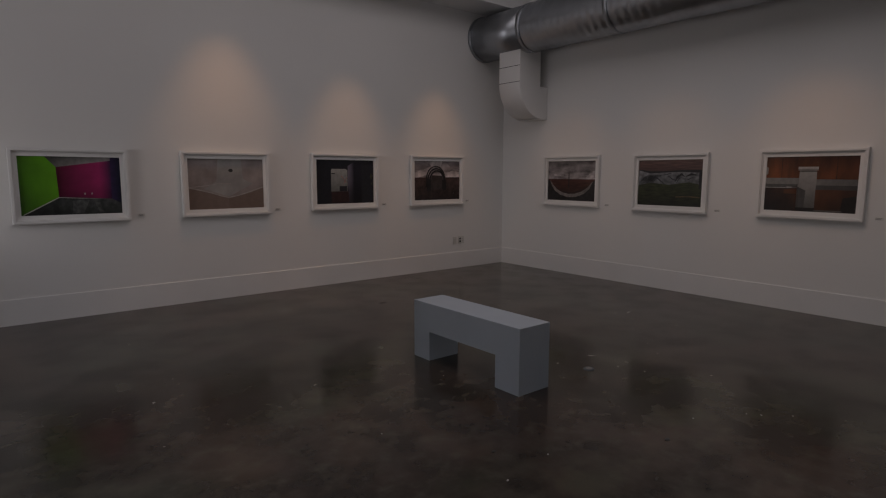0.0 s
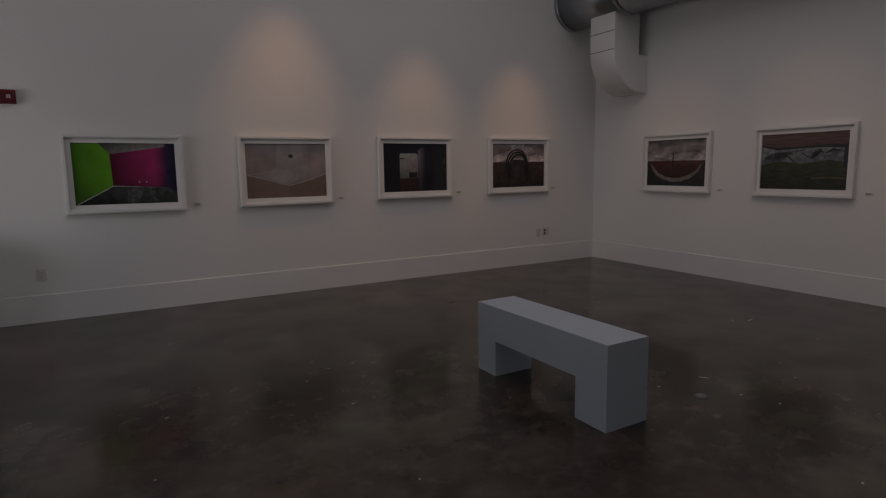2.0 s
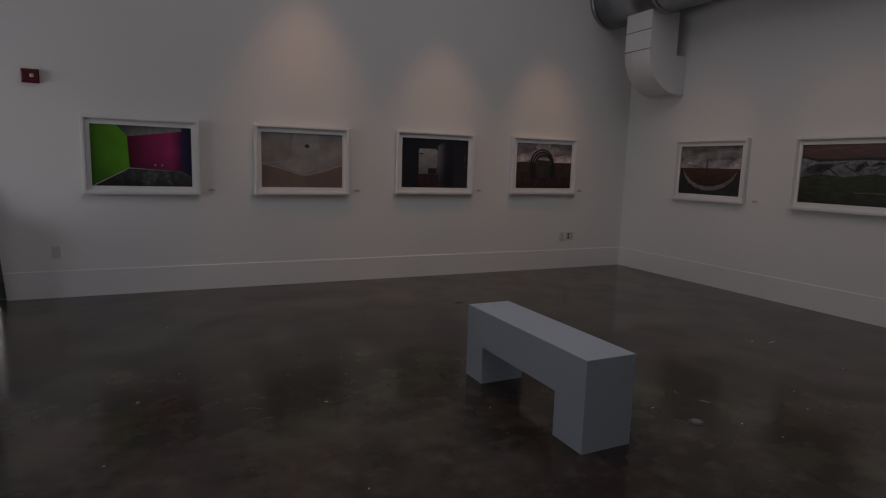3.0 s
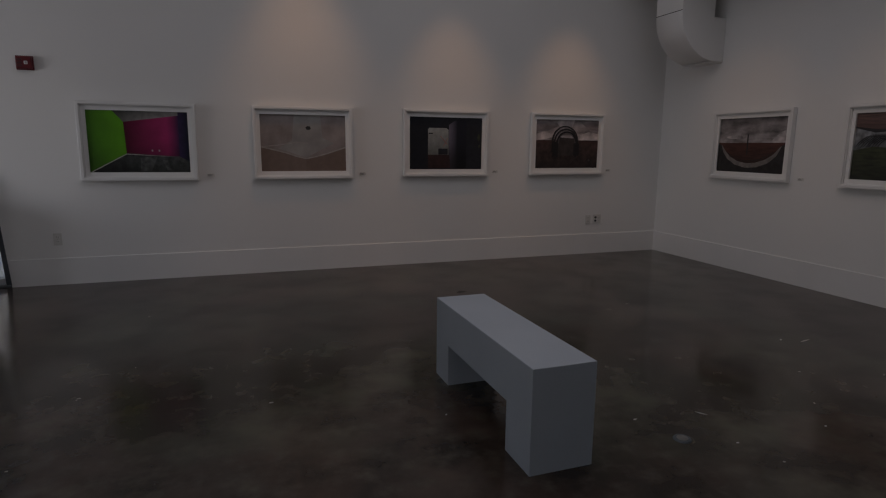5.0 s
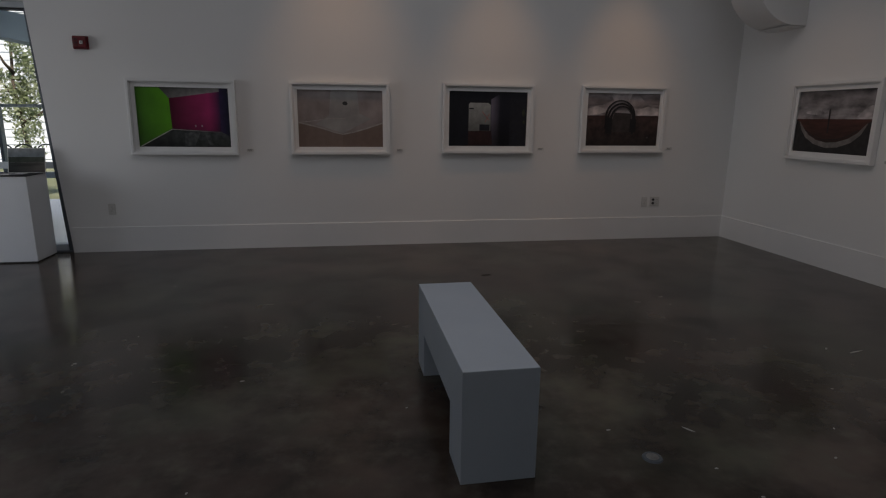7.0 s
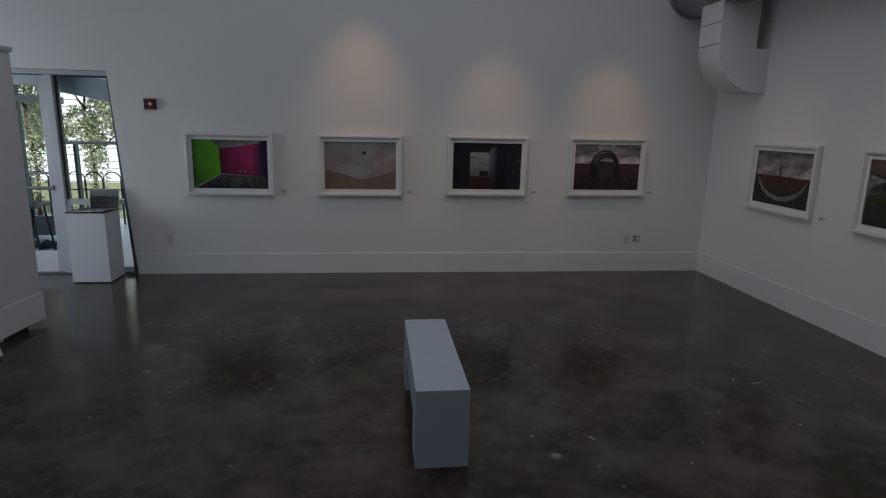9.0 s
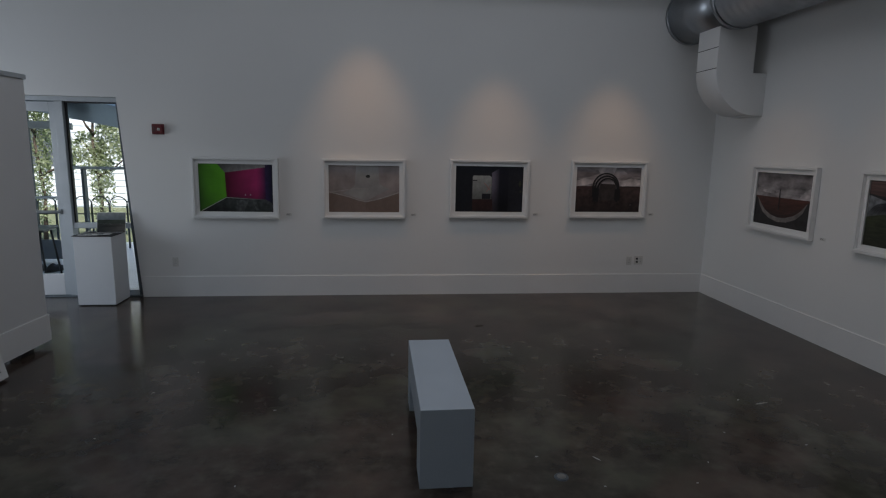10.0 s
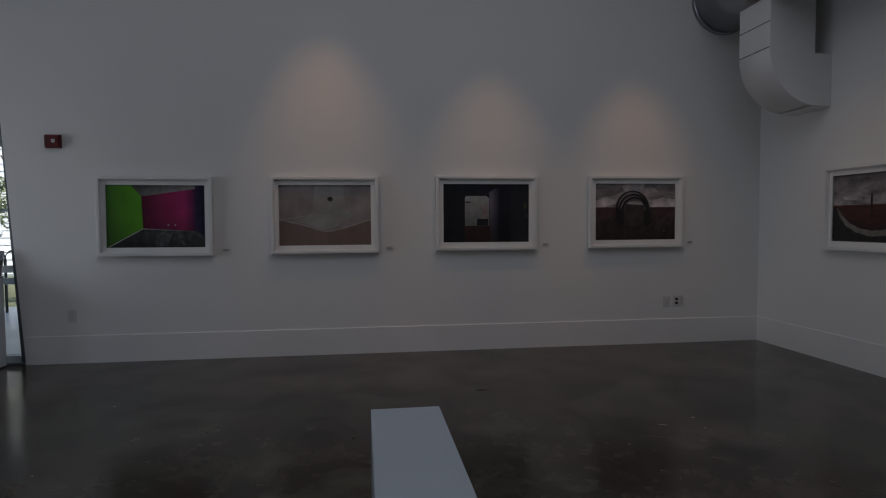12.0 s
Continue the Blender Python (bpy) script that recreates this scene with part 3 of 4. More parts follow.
def crushed_metal():
    red = tone("photo_red_streaks", (0.075, 0.042, 0.038), (0.15, 0.085, 0.075), 2, 0.1, 0.29, vary=0.5, stretch=(0.25, 1, 5))
    grey = tone("photo_crumpled_metal", (0.11, 0.118, 0.125), (0.24, 0.25, 0.265), 2, -0.05, 0.2, vary=0.6, stretch=(1, 1, 1))
    dark = tone("photo_metal_shadow", (0.02, 0.02, 0.024), vary=0.3)
    green = tone("photo_dark_grass", (0.016, 0.018, 0.010), (0.036, 0.046, 0.018), 2, -0.28, -0.02, vary=0.6, stretch=(0.5, 1, 2.5))
    ochre = tone("photo_ochre_streak", (0.12, 0.085, 0.04), vary=0.4)
    layers = [(grey, ALL), (red, [(0, 0), (1, 0), (1, 0.22), (0.55, 0.25), (0.3, 0.27), (0, 0.20)]), (green, [(0, 0.56), (0.2, 0.50), (0.5, 0.54), (0.8, 0.48), (1, 0.54), (1, 1), (0, 1)]),
              (dark, band([(0, 0.21), (0.2, 0.27), (0.42, 0.26), (0.7, 0.24), (1, 0.25)], [0.02, 0.05, 0.03, 0.045, 0.06]))]
    for k in range(9):
        u = 0.03 + 0.028 * k
        layers.append((dark, band([(u - 0.02, 0.53 - 0.02 * (k % 2)), (u + 0.02, 0.44), (u + 0.09, 0.36), (u + 0.16, 0.32)], [0.005, 0.012, 0.012, 0.004])))
    for line in (((0.24, 0.37), (0.32, 0.40), (0.38, 0.47), (0.44, 0.53)), ((0.49, 0.35), (0.56, 0.42), (0.63, 0.45)), ((0.40, 0.33), (0.47, 0.31), (0.54, 0.29)), ((0.72, 0.40), (0.80, 0.42), (0.88, 0.36)), ((0.64, 0.30), (0.66, 0.40), (0.62, 0.5))):
        layers.append((dark, band(line, [0.006] + [0.018] * (len(line) - 2) + [0.005])))
    layers += [(dark, band([(0.60, 0.47), (0.64, 0.36), (0.70, 0.31), (0.74, 0.36)], [0.01, 0.04, 0.05, 0.01])), (dark, band([(0.76, 0.36), (0.84, 0.31), (0.92, 0.33)], [0.01, 0.05, 0.02])), (grey, band([(0.66, 0.46), (0.70, 0.40), (0.76, 0.42)], 0.02)), (dark, rect(0.955, 0.25, 1, 0.62)), (ochre, band([(0.62, 0.80), (0.8, 0.785), (0.98, 0.80)], 0.022))]
    return sheet(layers)


def kitchen():
    wood = tone("photo_warm_wood", (0.17, 0.050, 0.014), (0.085, 0.026, 0.010), 0, -0.35, 0.45, vary=0.55, scale=5, stretch=(1.6, 1, 0.6), cross=(2, 0.05, 0.29, 1.15, 0.55))
    deep = tone("photo_dark_wood", (0.020, 0.009, 0.007), (0.060, 0.024, 0.013), 0, -0.43, -0.12, vary=0.5, scale=5, stretch=(1.5, 1, 0.7), cross=(2, -0.28, -0.06, 0.5, 1.2))
    front = tone("photo_lit_wood", (0.105, 0.036, 0.014), (0.050, 0.019, 0.010), 0, 0.06, 0.43, vary=0.35, scale=5, stretch=(1.2, 1, 0.7), cross=(2, -0.28, -0.06, 0.6, 1.1))
    white = tone("photo_kitchen_wall", (0.11, 0.105, 0.10), (0.33, 0.315, 0.30), 2, -0.24, 0.10, vary=0.12)
    splash = tone("photo_splashback", (0.23, 0.22, 0.21), (0.13, 0.125, 0.12), 0, -0.3, 0.43, vary=0.15)
    shadow = tone("photo_wall_shadow", (0.075, 0.070, 0.067), vary=0.2)
    top = tone("photo_worktop", (0.085, 0.082, 0.078), (0.05, 0.048, 0.046), 0, 0.0, 0.4, vary=0.2)
    pale = tone("photo_hood_white", (0.40, 0.385, 0.365))
    dark = tone("photo_toe_kick", (0.016, 0.012, 0.011))
    kick = tone("photo_floor_strip", (0.11, 0.10, 0.095), vary=0.3)
    return sheet([(white, ALL), (splash, rect(0, 0.38, 0.38, 0.53)), (splash, rect(0.57, 0.38, 1, 0.54)), (shadow, [(0.365, 0.55), (0.46, 0.62), (0.45, 0.95), (0.365, 0.95)]),
                  (wood, rect(0, 0, 0.38, 0.39)), (wood, rect(0.57, 0, 1, 0.41)), (wood, rect(0.38, 0, 0.57, 0.19)), (shadow, rect(0.38, 0.25, 0.57, 0.275)), (pale, rect(0.365, 0.185, 0.585, 0.25)), (top, rect(0.365, 0.225, 0.585, 0.237)),
                  (pale, [(0, 0.18), (0.022, 0.20), (0.022, 0.32), (0, 0.34)]), (top, rect(0, 0.505, 0.37, 0.565)), (pale, rect(0, 0.563, 0.24, 0.575)), (deep, rect(0, 0.575, 0.365, 1)), (top, rect(0.57, 0.52, 1, 0.60)), (front, rect(0.57, 0.60, 1, 1)),
                  (dark, rect(0.365, 0.93, 0.57, 1)), (dark, band([(0.185, 0.0), (0.185, 0.39)], 0.004)), (dark, band([(0.78, 0.0), (0.78, 0.41)], 0.004)), (front, rect(0.22, 0.60, 0.36, 0.68)), (dark, band([(0.0, 0.69), (0.365, 0.69)], 0.006)),
                  (dark, [(0.86, 0.74), (1, 0.70), (1, 1), (0.84, 1)]), (pale, rect(0.25, 0.55, 0.31, 0.575)), (kick, rect(0.57, 0.965, 0.86, 0.99))])


def ring(w0, h0, w1, h1, y0, y1, bevel=0.0):
    """A mitred frame between an outer and an inner rectangle, from y0 (front) to y1 (back)."""
    bm = bmesh.new()
    loops = []
    for w, h, y in ((w0, h0, y1), (w0, h0, y0), (w1, h1, y0), (w1, h1, y1)):
        loops.append([bm.verts.new((sx * w / 2, y, sz * h / 2)) for sx, sz in ((-1, -1), (1, -1), (1, 1), (-1, 1))])
    for a, b in zip(loops, loops[1:] + loops[:1]):
        for k in range(4):
            bm.faces.new((a[k], a[(k + 1) % 4], b[(k + 1) % 4], b[k]))
    bmesh.ops.recalc_face_normals(bm, faces=bm.faces[:])
    if bevel:
        edges = [e for e in bm.edges if abs(e.verts[0].co.y - y0) < 1e-6 and abs(e.verts[1].co.y - y0) < 1e-6]
        bmesh.ops.bevel(bm, geom=edges, offset=bevel, segments=2, affect="EDGES", profile=0.5)
    return bm


def framed_photograph(m, picture, label):
    ob = thing("framed_photograph", label, "framed photograph", m, "photographs on the gallery walls")
    part("frame", ring(1.004, 0.728, 0.945, 0.669, -0.056, -0.004, 0.004), FRAMEW, ob, "deep white lacquered frame")
    part("frame_step", ring(0.9445, 0.6685, 0.930, 0.654, -0.044, -0.006, 0.002), FRAMEW, ob)
    part("mat", ring(0.9295, 0.6535, PW, PH, -0.028, -0.020), MAT, ob, "white mat board")
    bm, mats = picture
    pr = part("print", bm, mats, ob, "photographic print")
    pr.location.y = -0.010
    part("backing", box(-0.46, 0.46, -0.008, -0.0015, -0.32, 0.32), CARD, ob)
    return ob


def wall_label(m):
    ob = thing("wall_label", "small white printed caption card on the wall", "label", m, "caption cards")
    part("card", box(-0.035, 0.035, -0.0035, 0.0, -0.014, 0.014), CARD, ob)
    for k, w in enumerate((0.052, 0.040, 0.047)):
        part("text_line", box(-0.029, -0.029 + w, -0.0045, -0.0036, 0.0065 - 0.007 * k, 0.0095 - 0.007 * k), INK, ob, "grey line of print")
    return ob


for x, zc, pic, words, tilt in ((-6.030, 1.338, colour_room(), "white-framed photograph of an empty lime green and magenta room", 0.2), (-4.504, 1.343, pale_room(), "white-framed photograph of a pale ceiling corner with dark spot", -0.1),
                            (-2.940, 1.357, dark_doorway(), "white-framed photograph of a pale doorway in darkness", 0.1), (-1.387, 1.366, arches(), "white-framed photograph of dark arches under a stormy sky", -0.15)):
    framed_photograph(pose(x, -0.001, zc, 0, tilt, 0), pic, words)
    wall_label(pose(x + 0.610, -0.001, zc - 0.318))
for y, zc, pic, words, tilt in ((-1.425, 1.367, hull(), "white-framed photograph of a pale boat hull on red earth", 0.1), (-2.960, 1.357, crushed_metal(), "white-framed photograph of crumpled metal above dark grass", -0.1), (-4.534, 1.365, kitchen(), "white-framed photograph of a kitchen with brown wooden cabinets", 0.1)):
    framed_photograph(pose(-0.001, y, zc, 0, tilt, -90), pic, words)
    wall_label(pose(-0.001, y - 0.622, 1.038, 0, 0, -90))


# ---- wall fittings ----
def alarm(m):
    ob = thing("fire_alarm", "red wall-mounted fire alarm with white strobe lens", "fire alarm", m)
    part("backplate", box(-0.067, 0.067, -0.022, -0.001, -0.06, 0.06, 0.004), RED, ob)
    part("housing", box(-0.060, 0.060, -0.052, -0.022, -0.052, 0.052, 0.008), RED, ob)
    part("strobe_lens", box(0.004, 0.034, -0.062, -0.052, -0.016, 0.014, 0.005), LENS, ob, "white strobe lens")
    # the lens's highlight is built in as a small steel block
    part("strobe_glint", box(0.013, 0.026, -0.065, -0.062, -0.008, 0.006, 0.001), STEEL, ob)
    part("grille", boxes([(-0.048, -0.012, -0.0545, -0.052, -0.03 + 0.012 * k, -0.026 + 0.012 * k) for k in range(6)]), BLACK, ob)


alarm(pose(-6.886, 0, 2.012))


def outlet(m, gangs, dark, label):
    ob = thing("wall_outlet", label, "outlet", m, "outlets on the gallery wall")
    w = 0.035 + 0.023 * (gangs - 1)
    part("cover_plate", box(-w, w, -0.007, -0.001, -0.057, 0.057, 0.002), PLATE, ob)
    for g in range(gangs):
        cx = (g - (gangs - 1) / 2) * 0.046
        for cz in (-0.021, 0.021):
            s = part("socket", disc(cx, cz, 0.0165, -0.0085, 20, 0.004, 0.85), BLACK if (dark and g == 0) else PLATE, ob, "black socket" if (dark and g == 0) else "")
            if not (dark and g == 0):
                part("slot", boxes([(cx - 0.008, cx - 0.0055, -0.0114, -0.0106, cz - 0.004, cz + 0.006), (cx + 0.0055, cx + 0.008, -0.0114, -0.0106, cz - 0.004, cz + 0.006)]), BLACK, s)
        part("screw", disc(cx, 0, 0.0028, -0.0075, 10, 0.002), STEEL, ob)


outlet(pose(-6.783, 0, 0.434), 1, False, "single white plastic wall outlet above the baseboard")
outlet(pose(-1.030, 0, 0.432), 1, False, "single white plastic wall outlet above the baseboard")
outlet(pose(-0.900, 0, 0.438), 2, True, "double white outlet with one black socket pair")

# ---- bench ----
bench = thing("bench", "pale grey painted block bench with two slab legs", "bench", pose(-3.951, -3.726, 0, 0, 0, 0.4))
BX, BY = 0.148, 0.578
seat = box(-BX, BX, -BY, BY, 0.232, 0.46)
rim = [e for e in seat.edges if all(v.co.z > 0.4 for v in e.verts)]
bmesh.ops.bevel(seat, geom=rim, offset=0.003, segments=2, affect="EDGES", profile=0.5)
part("seat", seat, BENCH, bench)
part("leg", box(-BX, BX, -BY, -BY + 0.225, 0.0, 0.232), BENCH, bench)
part("leg", box(-BX, BX, BY - 0.197, BY, 0.0, 0.232), BENCH, bench)

# ---- movable partition with a picture leaning on it ----
partition = thing("partition_wall", "white movable display partition with grey cap and baseboard", "partition", pose(-7.315, -1.785, 0, 0, 0, -5))
part("panel", box(-0.17, 0.0, -3.2, 0.0, 0.055, 2.36, 0.002), PANEL, partition)
part("cap", box(-0.185, 0.015, -3.215, 0.015, 2.361, 2.40, 0.004), ALU, partition, "grey metal top cap")
part("baseboard", box(0.0005, 0.012, -3.2, 0.0, 0.055, 0.30, 0.003), TRIM, partition)
part("baseboard", box(-0.182, 0.012, 0.0005, 0.012, 0.055, 0.30, 0.003), TRIM, partition)
for yy in (-0.25, -2.9):
    part("foot", box(-0.14, -0.03, yy - 0.08, yy + 0.08, 0.0, 0.0545, 0.003), BLACK, partition, "dark recessed foot")

leaning = thing("leaning_picture", "large white-framed dark picture leaning on the partition", "framed picture", pose(-7.285, -3.03, 0.011, -12.5, 0, 85))
lw, lh = 0.92, 0.64
bm = ring(lw, lh, lw - 0.11, lh - 0.11, -0.045, 0.0, 0.004)
bmesh.ops.translate(bm, verts=bm.verts, vec=(0, 0, lh / 2))
part("frame", bm, FRAMEW, leaning)
part("print", box(-lw / 2 + 0.055, lw / 2 - 0.055, -0.012, -0.006, 0.055, lh - 0.055), tone("photo_dark_field", (0.02, 0.018, 0.016), (0.07, 0.07, 0.075), 2, 0.1, 0.9, vary=0.5, scale=6), leaning, "dark print behind the frame")

# ---- pedestal by the door with its leaflets ----
pedestal = thing("pedestal", "white painted square display pedestal beside the street door", "pedestal", pose(-7.53, -0.222, 0))
part("body", box(-0.205, 0.205, -0.187, 0.187, 0.012, 0.802, 0.003), PLINTH, pedestal)
part("base", box(-0.19, 0.19, -0.175, 0.175, 0.0, 0.0118), SEAM, pedestal, "dark recessed base")
board = thing("leaflet_tray", "thin black tray lying on the pedestal", "tray", pose(-7.53, -0.222, 0.8025))
part("tray", box(-0.215, 0.215, -0.195, 0.19, 0, 0.008, 0.002), BLACK, board)
for k, (dx, dy, turn) in enumerate(((-0.10, -0.10, 6), (-0.02, -0.11, -8), (0.09, -0.10, 3))):
    leaf = thing("leaflet", "white printed leaflet lying on the black tray", "leaflet", pose(-7.53 + dx, -0.222 + dy, 0.811 + 0.0042 * k, 0, 0, turn), "leaflets on the pedestal")
    part("paper", box(-0.075, 0.075, -0.05, 0.05, 0, 0.004), CARD, leaf)
    part("printed_panel", box(-0.06, 0.0, -0.04, 0.03, 0.0042, 0.0047), INK, leaf, "grey printed panel")
stand = thing("picture_card", "upright landscape picture card standing on the tray", "picture card", pose(-7.44, -0.137, 0.812, -14, 0, 4))
part("card", box(-0.155, 0.155, -0.004, 0.004, 0, 0.235, 0.001), CARD, stand)
part("sky", box(-0.15, 0.15, -0.0052, -0.0041, 0.150, 0.230), tone("card_sky", (0.15, 0.18, 0.20), (0.26, 0.28, 0.28), 2, 0.14, 0.22), stand)
part("hills", box(-0.15, 0.15, -0.0052, -0.0041, 0.100, 0.1495), tone("card_hills", (0.025, 0.035, 0.025), (0.05, 0.06, 0.045), 0, -0.1, 0.1, vary=0.5), stand)
part("field", box(-0.15, 0.15, -0.0052, -0.0041, 0.004, 0.0995), tone("card_field", (0.02, 0.024, 0.022), (0.09, 0.08, 0.07), 0, -0.1, 0.12, vary=0.8, scale=10, stretch=(0.4, 1, 2)), stand)
part("strut", box(-0.03, 0.03, 0.0045, 0.012, 0, 0.14), BLACK, stand)

# ---- marks and fittings in the floor ----
cover = thing("floor_outlet", "small round worn steel floor outlet cover", "floor outlet", pose(-3.277, -4.252, 0))
bm = bmesh.new()
bmesh.ops.create_cone(bm, cap_ends=True, segments=28, radius1=0.042, radius2=0.038, depth=0.006)
bmesh.ops.translate(bm, verts=bm.verts, vec=(0, 0, 0.003))
part("cover_ring", bm, DARKALU, cover)
bm = bmesh.new()
bmesh.ops.create_cone(bm, cap_ends=True, segments=24, radius1=0.026, radius2=0.025, depth=0.002)
bmesh.ops.translate(bm, verts=bm.verts, vec=(0, 0, 0.0072))
part("lid", bm, STEEL, cover, "worn steel lid")


def fleck(x, y, length, width, turn, m, label, name):
    """A ragged flat chip on the floor."""
    bm = bmesh.new()
    n = 11
    vs = [bm.verts.new((length * (0.75 + 0.35 * random.random()) * math.cos(2 * math.pi * k / n), width * (0.6 + 0.6 * random.random()) * math.sin(2 * math.pi * k / n), 0)) for k in range(n)]
    f = bm.faces.new(vs)
    got = bmesh.ops.extrude_face_region(bm, geom=[f])
    bmesh.ops.translate(bm, verts=[v for v in got["geom"] if isinstance(v, bmesh.types.BMVert)], vec=(0, 0, 0.0015))
    bmesh.ops.recalc_face_normals(bm, faces=bm.faces[:])
    ob = link(name, bm, m)
    ob.matrix_world = pose(x, y, 0.0003, 0, 0, turn)
    tagged(ob, label, "floor mark", "marks on the floor")


for x, y, a, b, t in ((-2.999, -4.069, 0.03, 0.005, -55), (-1.46, -3.40, 0.06, 0.006, 12), (-1.60, -3.33, 0.02, 0.006, 40), (-1.57, -4.01, 0.010, 0.006, 0), (-2.52, -4.37, 0.009, 0.005, 20), (-3.06, -4.36, 0.008, 0.006, 0), (-3.52, -5.20, 0.012, 0.006, 30), (-5.05, -3.27, 0.012, 0.007, 10), (-6.0, -2.91, 0.012, 0.007, 0), (-3.36, -4.02, 0.012, 0.005, 10), (-3.0, -4.55, 0.008, 0.006, 0), (-4.9, -5.0, 0.009, 0.006, 30),
                      (-5.1, -4.2, 0.008, 0.005, 70), (-4.55, -4.95, 0.007, 0.005, 0), (-5.9, -4.6, 0.008, 0.006, 20), (-2.3, -2.3, 0.03, 0.004, -20), (-2.05, -2.2, 0.025, 0.004, 15), (-6.1, -3.6, 0.007, 0.005, 0)):
    fleck(x, y, a, b, t, SCRAP, "tiny pale paint chip on the dark floor", "paint_chip")
for _ in range(14):
    fleck(random.uniform(-6.6, -0.8), random.uniform(-5.6, -1.0), random.uniform(0.004, 0.009), random.uniform(0.003, 0.006), random.uniform(0, 180), SCRAP, "tiny pale paint chip on the dark floor", "paint_chip")
for x, y, a, b, t in ((-3.267, -1.385, 0.055, 0.024, 8), (-4.75, -4.75, 0.018, 0.012, 0), (-3.9, -5.25, 0.025, 0.015, 20)):
    fleck(x, y, a, b, t, STAIN, "small dark stain on the concrete floor", "floor_stain")

# ---- porch beyond the street door ----
structure("porch_floor", box(-13.5, -6.2, THICK, 4.30, -0.15, -0.02), PALE_FLOOR, "pale grey concrete porch floor", "floor")
bm = bmesh.new()
lo = [bm.verts.new(p) for p in ((-13.5, THICK + 0.003, 3.18), (-6.2, THICK + 0.003, 1.79), (-6.2, 2.6, 1.79), (-13.5, 2.6, 3.18))]
hi = [bm.verts.new(v.co + Vector((0, 0, 0.25))) for v in lo]
bm.faces.new(lo[::-1])
bm.faces.new(hi)
for k in range(4):
    bm.faces.new((lo[k], lo[(k + 1) % 4], hi[(k + 1) % 4], hi[k]))
structure("porch_roof", bm, SOFFIT, "blue-grey sloping porch soffit", "roof")
structure("porch_wall", box(-6.4, -6.2, THICK, 2.6, -0.02, 1.78), PAINT, "plain white porch end wall", "wall")

PY0, PY1 = 2.30, 2.40
screen = thing("porch_screen", "dark-framed glazed porch front with mid rails", "glazed screen", kind="structure")
for x0, x1, top in ((-9.22, -9.14, 2.31), (-9.10, -9.04, 2.30), (-8.90, -8.86, 1.44), (-9.70, -9.62, 2.41), (-10.55, -10.47, 2.57), (-8.12, -8.06, 2.11), (-7.2, -7.14, 1.93)):
    part("post", box(x0, x1, PY0, PY1, -0.02, top, 0.004), DARKALU, screen)
part("head_beam", box(-10.46, -9.23, PY0 - 0.04, PY1 + 0.04, 2.04, 2.15, 0.004), ALU, screen)
part("head_beam", box(-9.139, -8.95, PY0 - 0.06, PY0 - 0.001, 2.03, 2.13, 0.004), ALU, screen)
for x0, x1, z0, z1 in ((-9.03, -8.13, 1.44, 1.48), (-8.05, -7.21, 1.44, 1.48), (-9.03, -8.13, 0.52, 0.60), (-8.05, -7.21, 0.52, 0.60), (-10.46, -9.71, 0.98, 1.01), (-9.61, -9.23, 0.98, 1.01)):
    part("rail", box(x0, x1, PY0 + 0.01, PY1 - 0.01, z0, z1, 0.003), ALU, screen)
for x0, x1 in ((-10.46, -9.71), (-9.61, -9.23)):
    part("kick_panel", box(x0, x1, PY0 + 0.02, PY1 - 0.02, 0.03, 0.33, 0.003), DARKALU, screen)

table = thing("side_table", "small dark metal porch table with thin legs", "table", pose(-9.02, 0.95, -0.02, 0, 0, 10))
part("tabletop", box(-0.32, 0.32, -0.28, 0.28, 0.70, 0.73, 0.004), DARKALU, table)
for sx, sy in ((-1, -1), (1, -1), (1, 1), (-1, 1)):
    part("leg", tube([(sx * 0.24, sy * 0.2, 0.70), (sx * 0.31, sy * 0.27, 0.0)], 0.014, 8), BLACK, table)
bag = thing("plastic_bag", "crumpled white plastic bag on the porch table", "bag", pose(-9.08, 0.95, 0.711))
bm = bmesh.new()
bmesh.ops.create_icosphere(bm, subdivisions=3, radius=0.16)
for v in bm.verts:
    k = 1 + 0.35 * noise.noise(v.co * 9)
    v.co = Vector((v.co.x * k * 1.1, v.co.y * k * 0.8, max(0, 0.13 + v.co.z * k * (1.25 if v.co.z > 0 else 0.9))))
part("bag", bm, BAG, bag)
for dx, turn in ((0, 12), (0.22, -8)):
    shoe = thing("shoe", "black shoe standing on the porch floor", "shoe", pose(-9.25 + dx, 1.62, -0.02, 0, 0, 70 + turn), "pair of black shoes")
    bm = bmesh.new()
    bmesh.ops.create_icosphere(bm, subdivisions=3, radius=1)
    for v in bm.verts:
        h = 0.10 if v.co.x < -0.2 else 0.07
        v.co = Vector((v.co.x * 0.14, v.co.y * 0.05, max(0.012, 0.03 + v.co.z * h)))
    part("upper", bm, BLACK, shoe)
    part("sole", box(-0.14, 0.14, -0.048, 0.048, 0.0, 0.014, 0.005), IRON, shoe)

# ---- outdoors ----
structure("ground", box(-160, 140, 4.31, 300, -0.4, -0.10), GRASS, "mown green lawn", "ground")

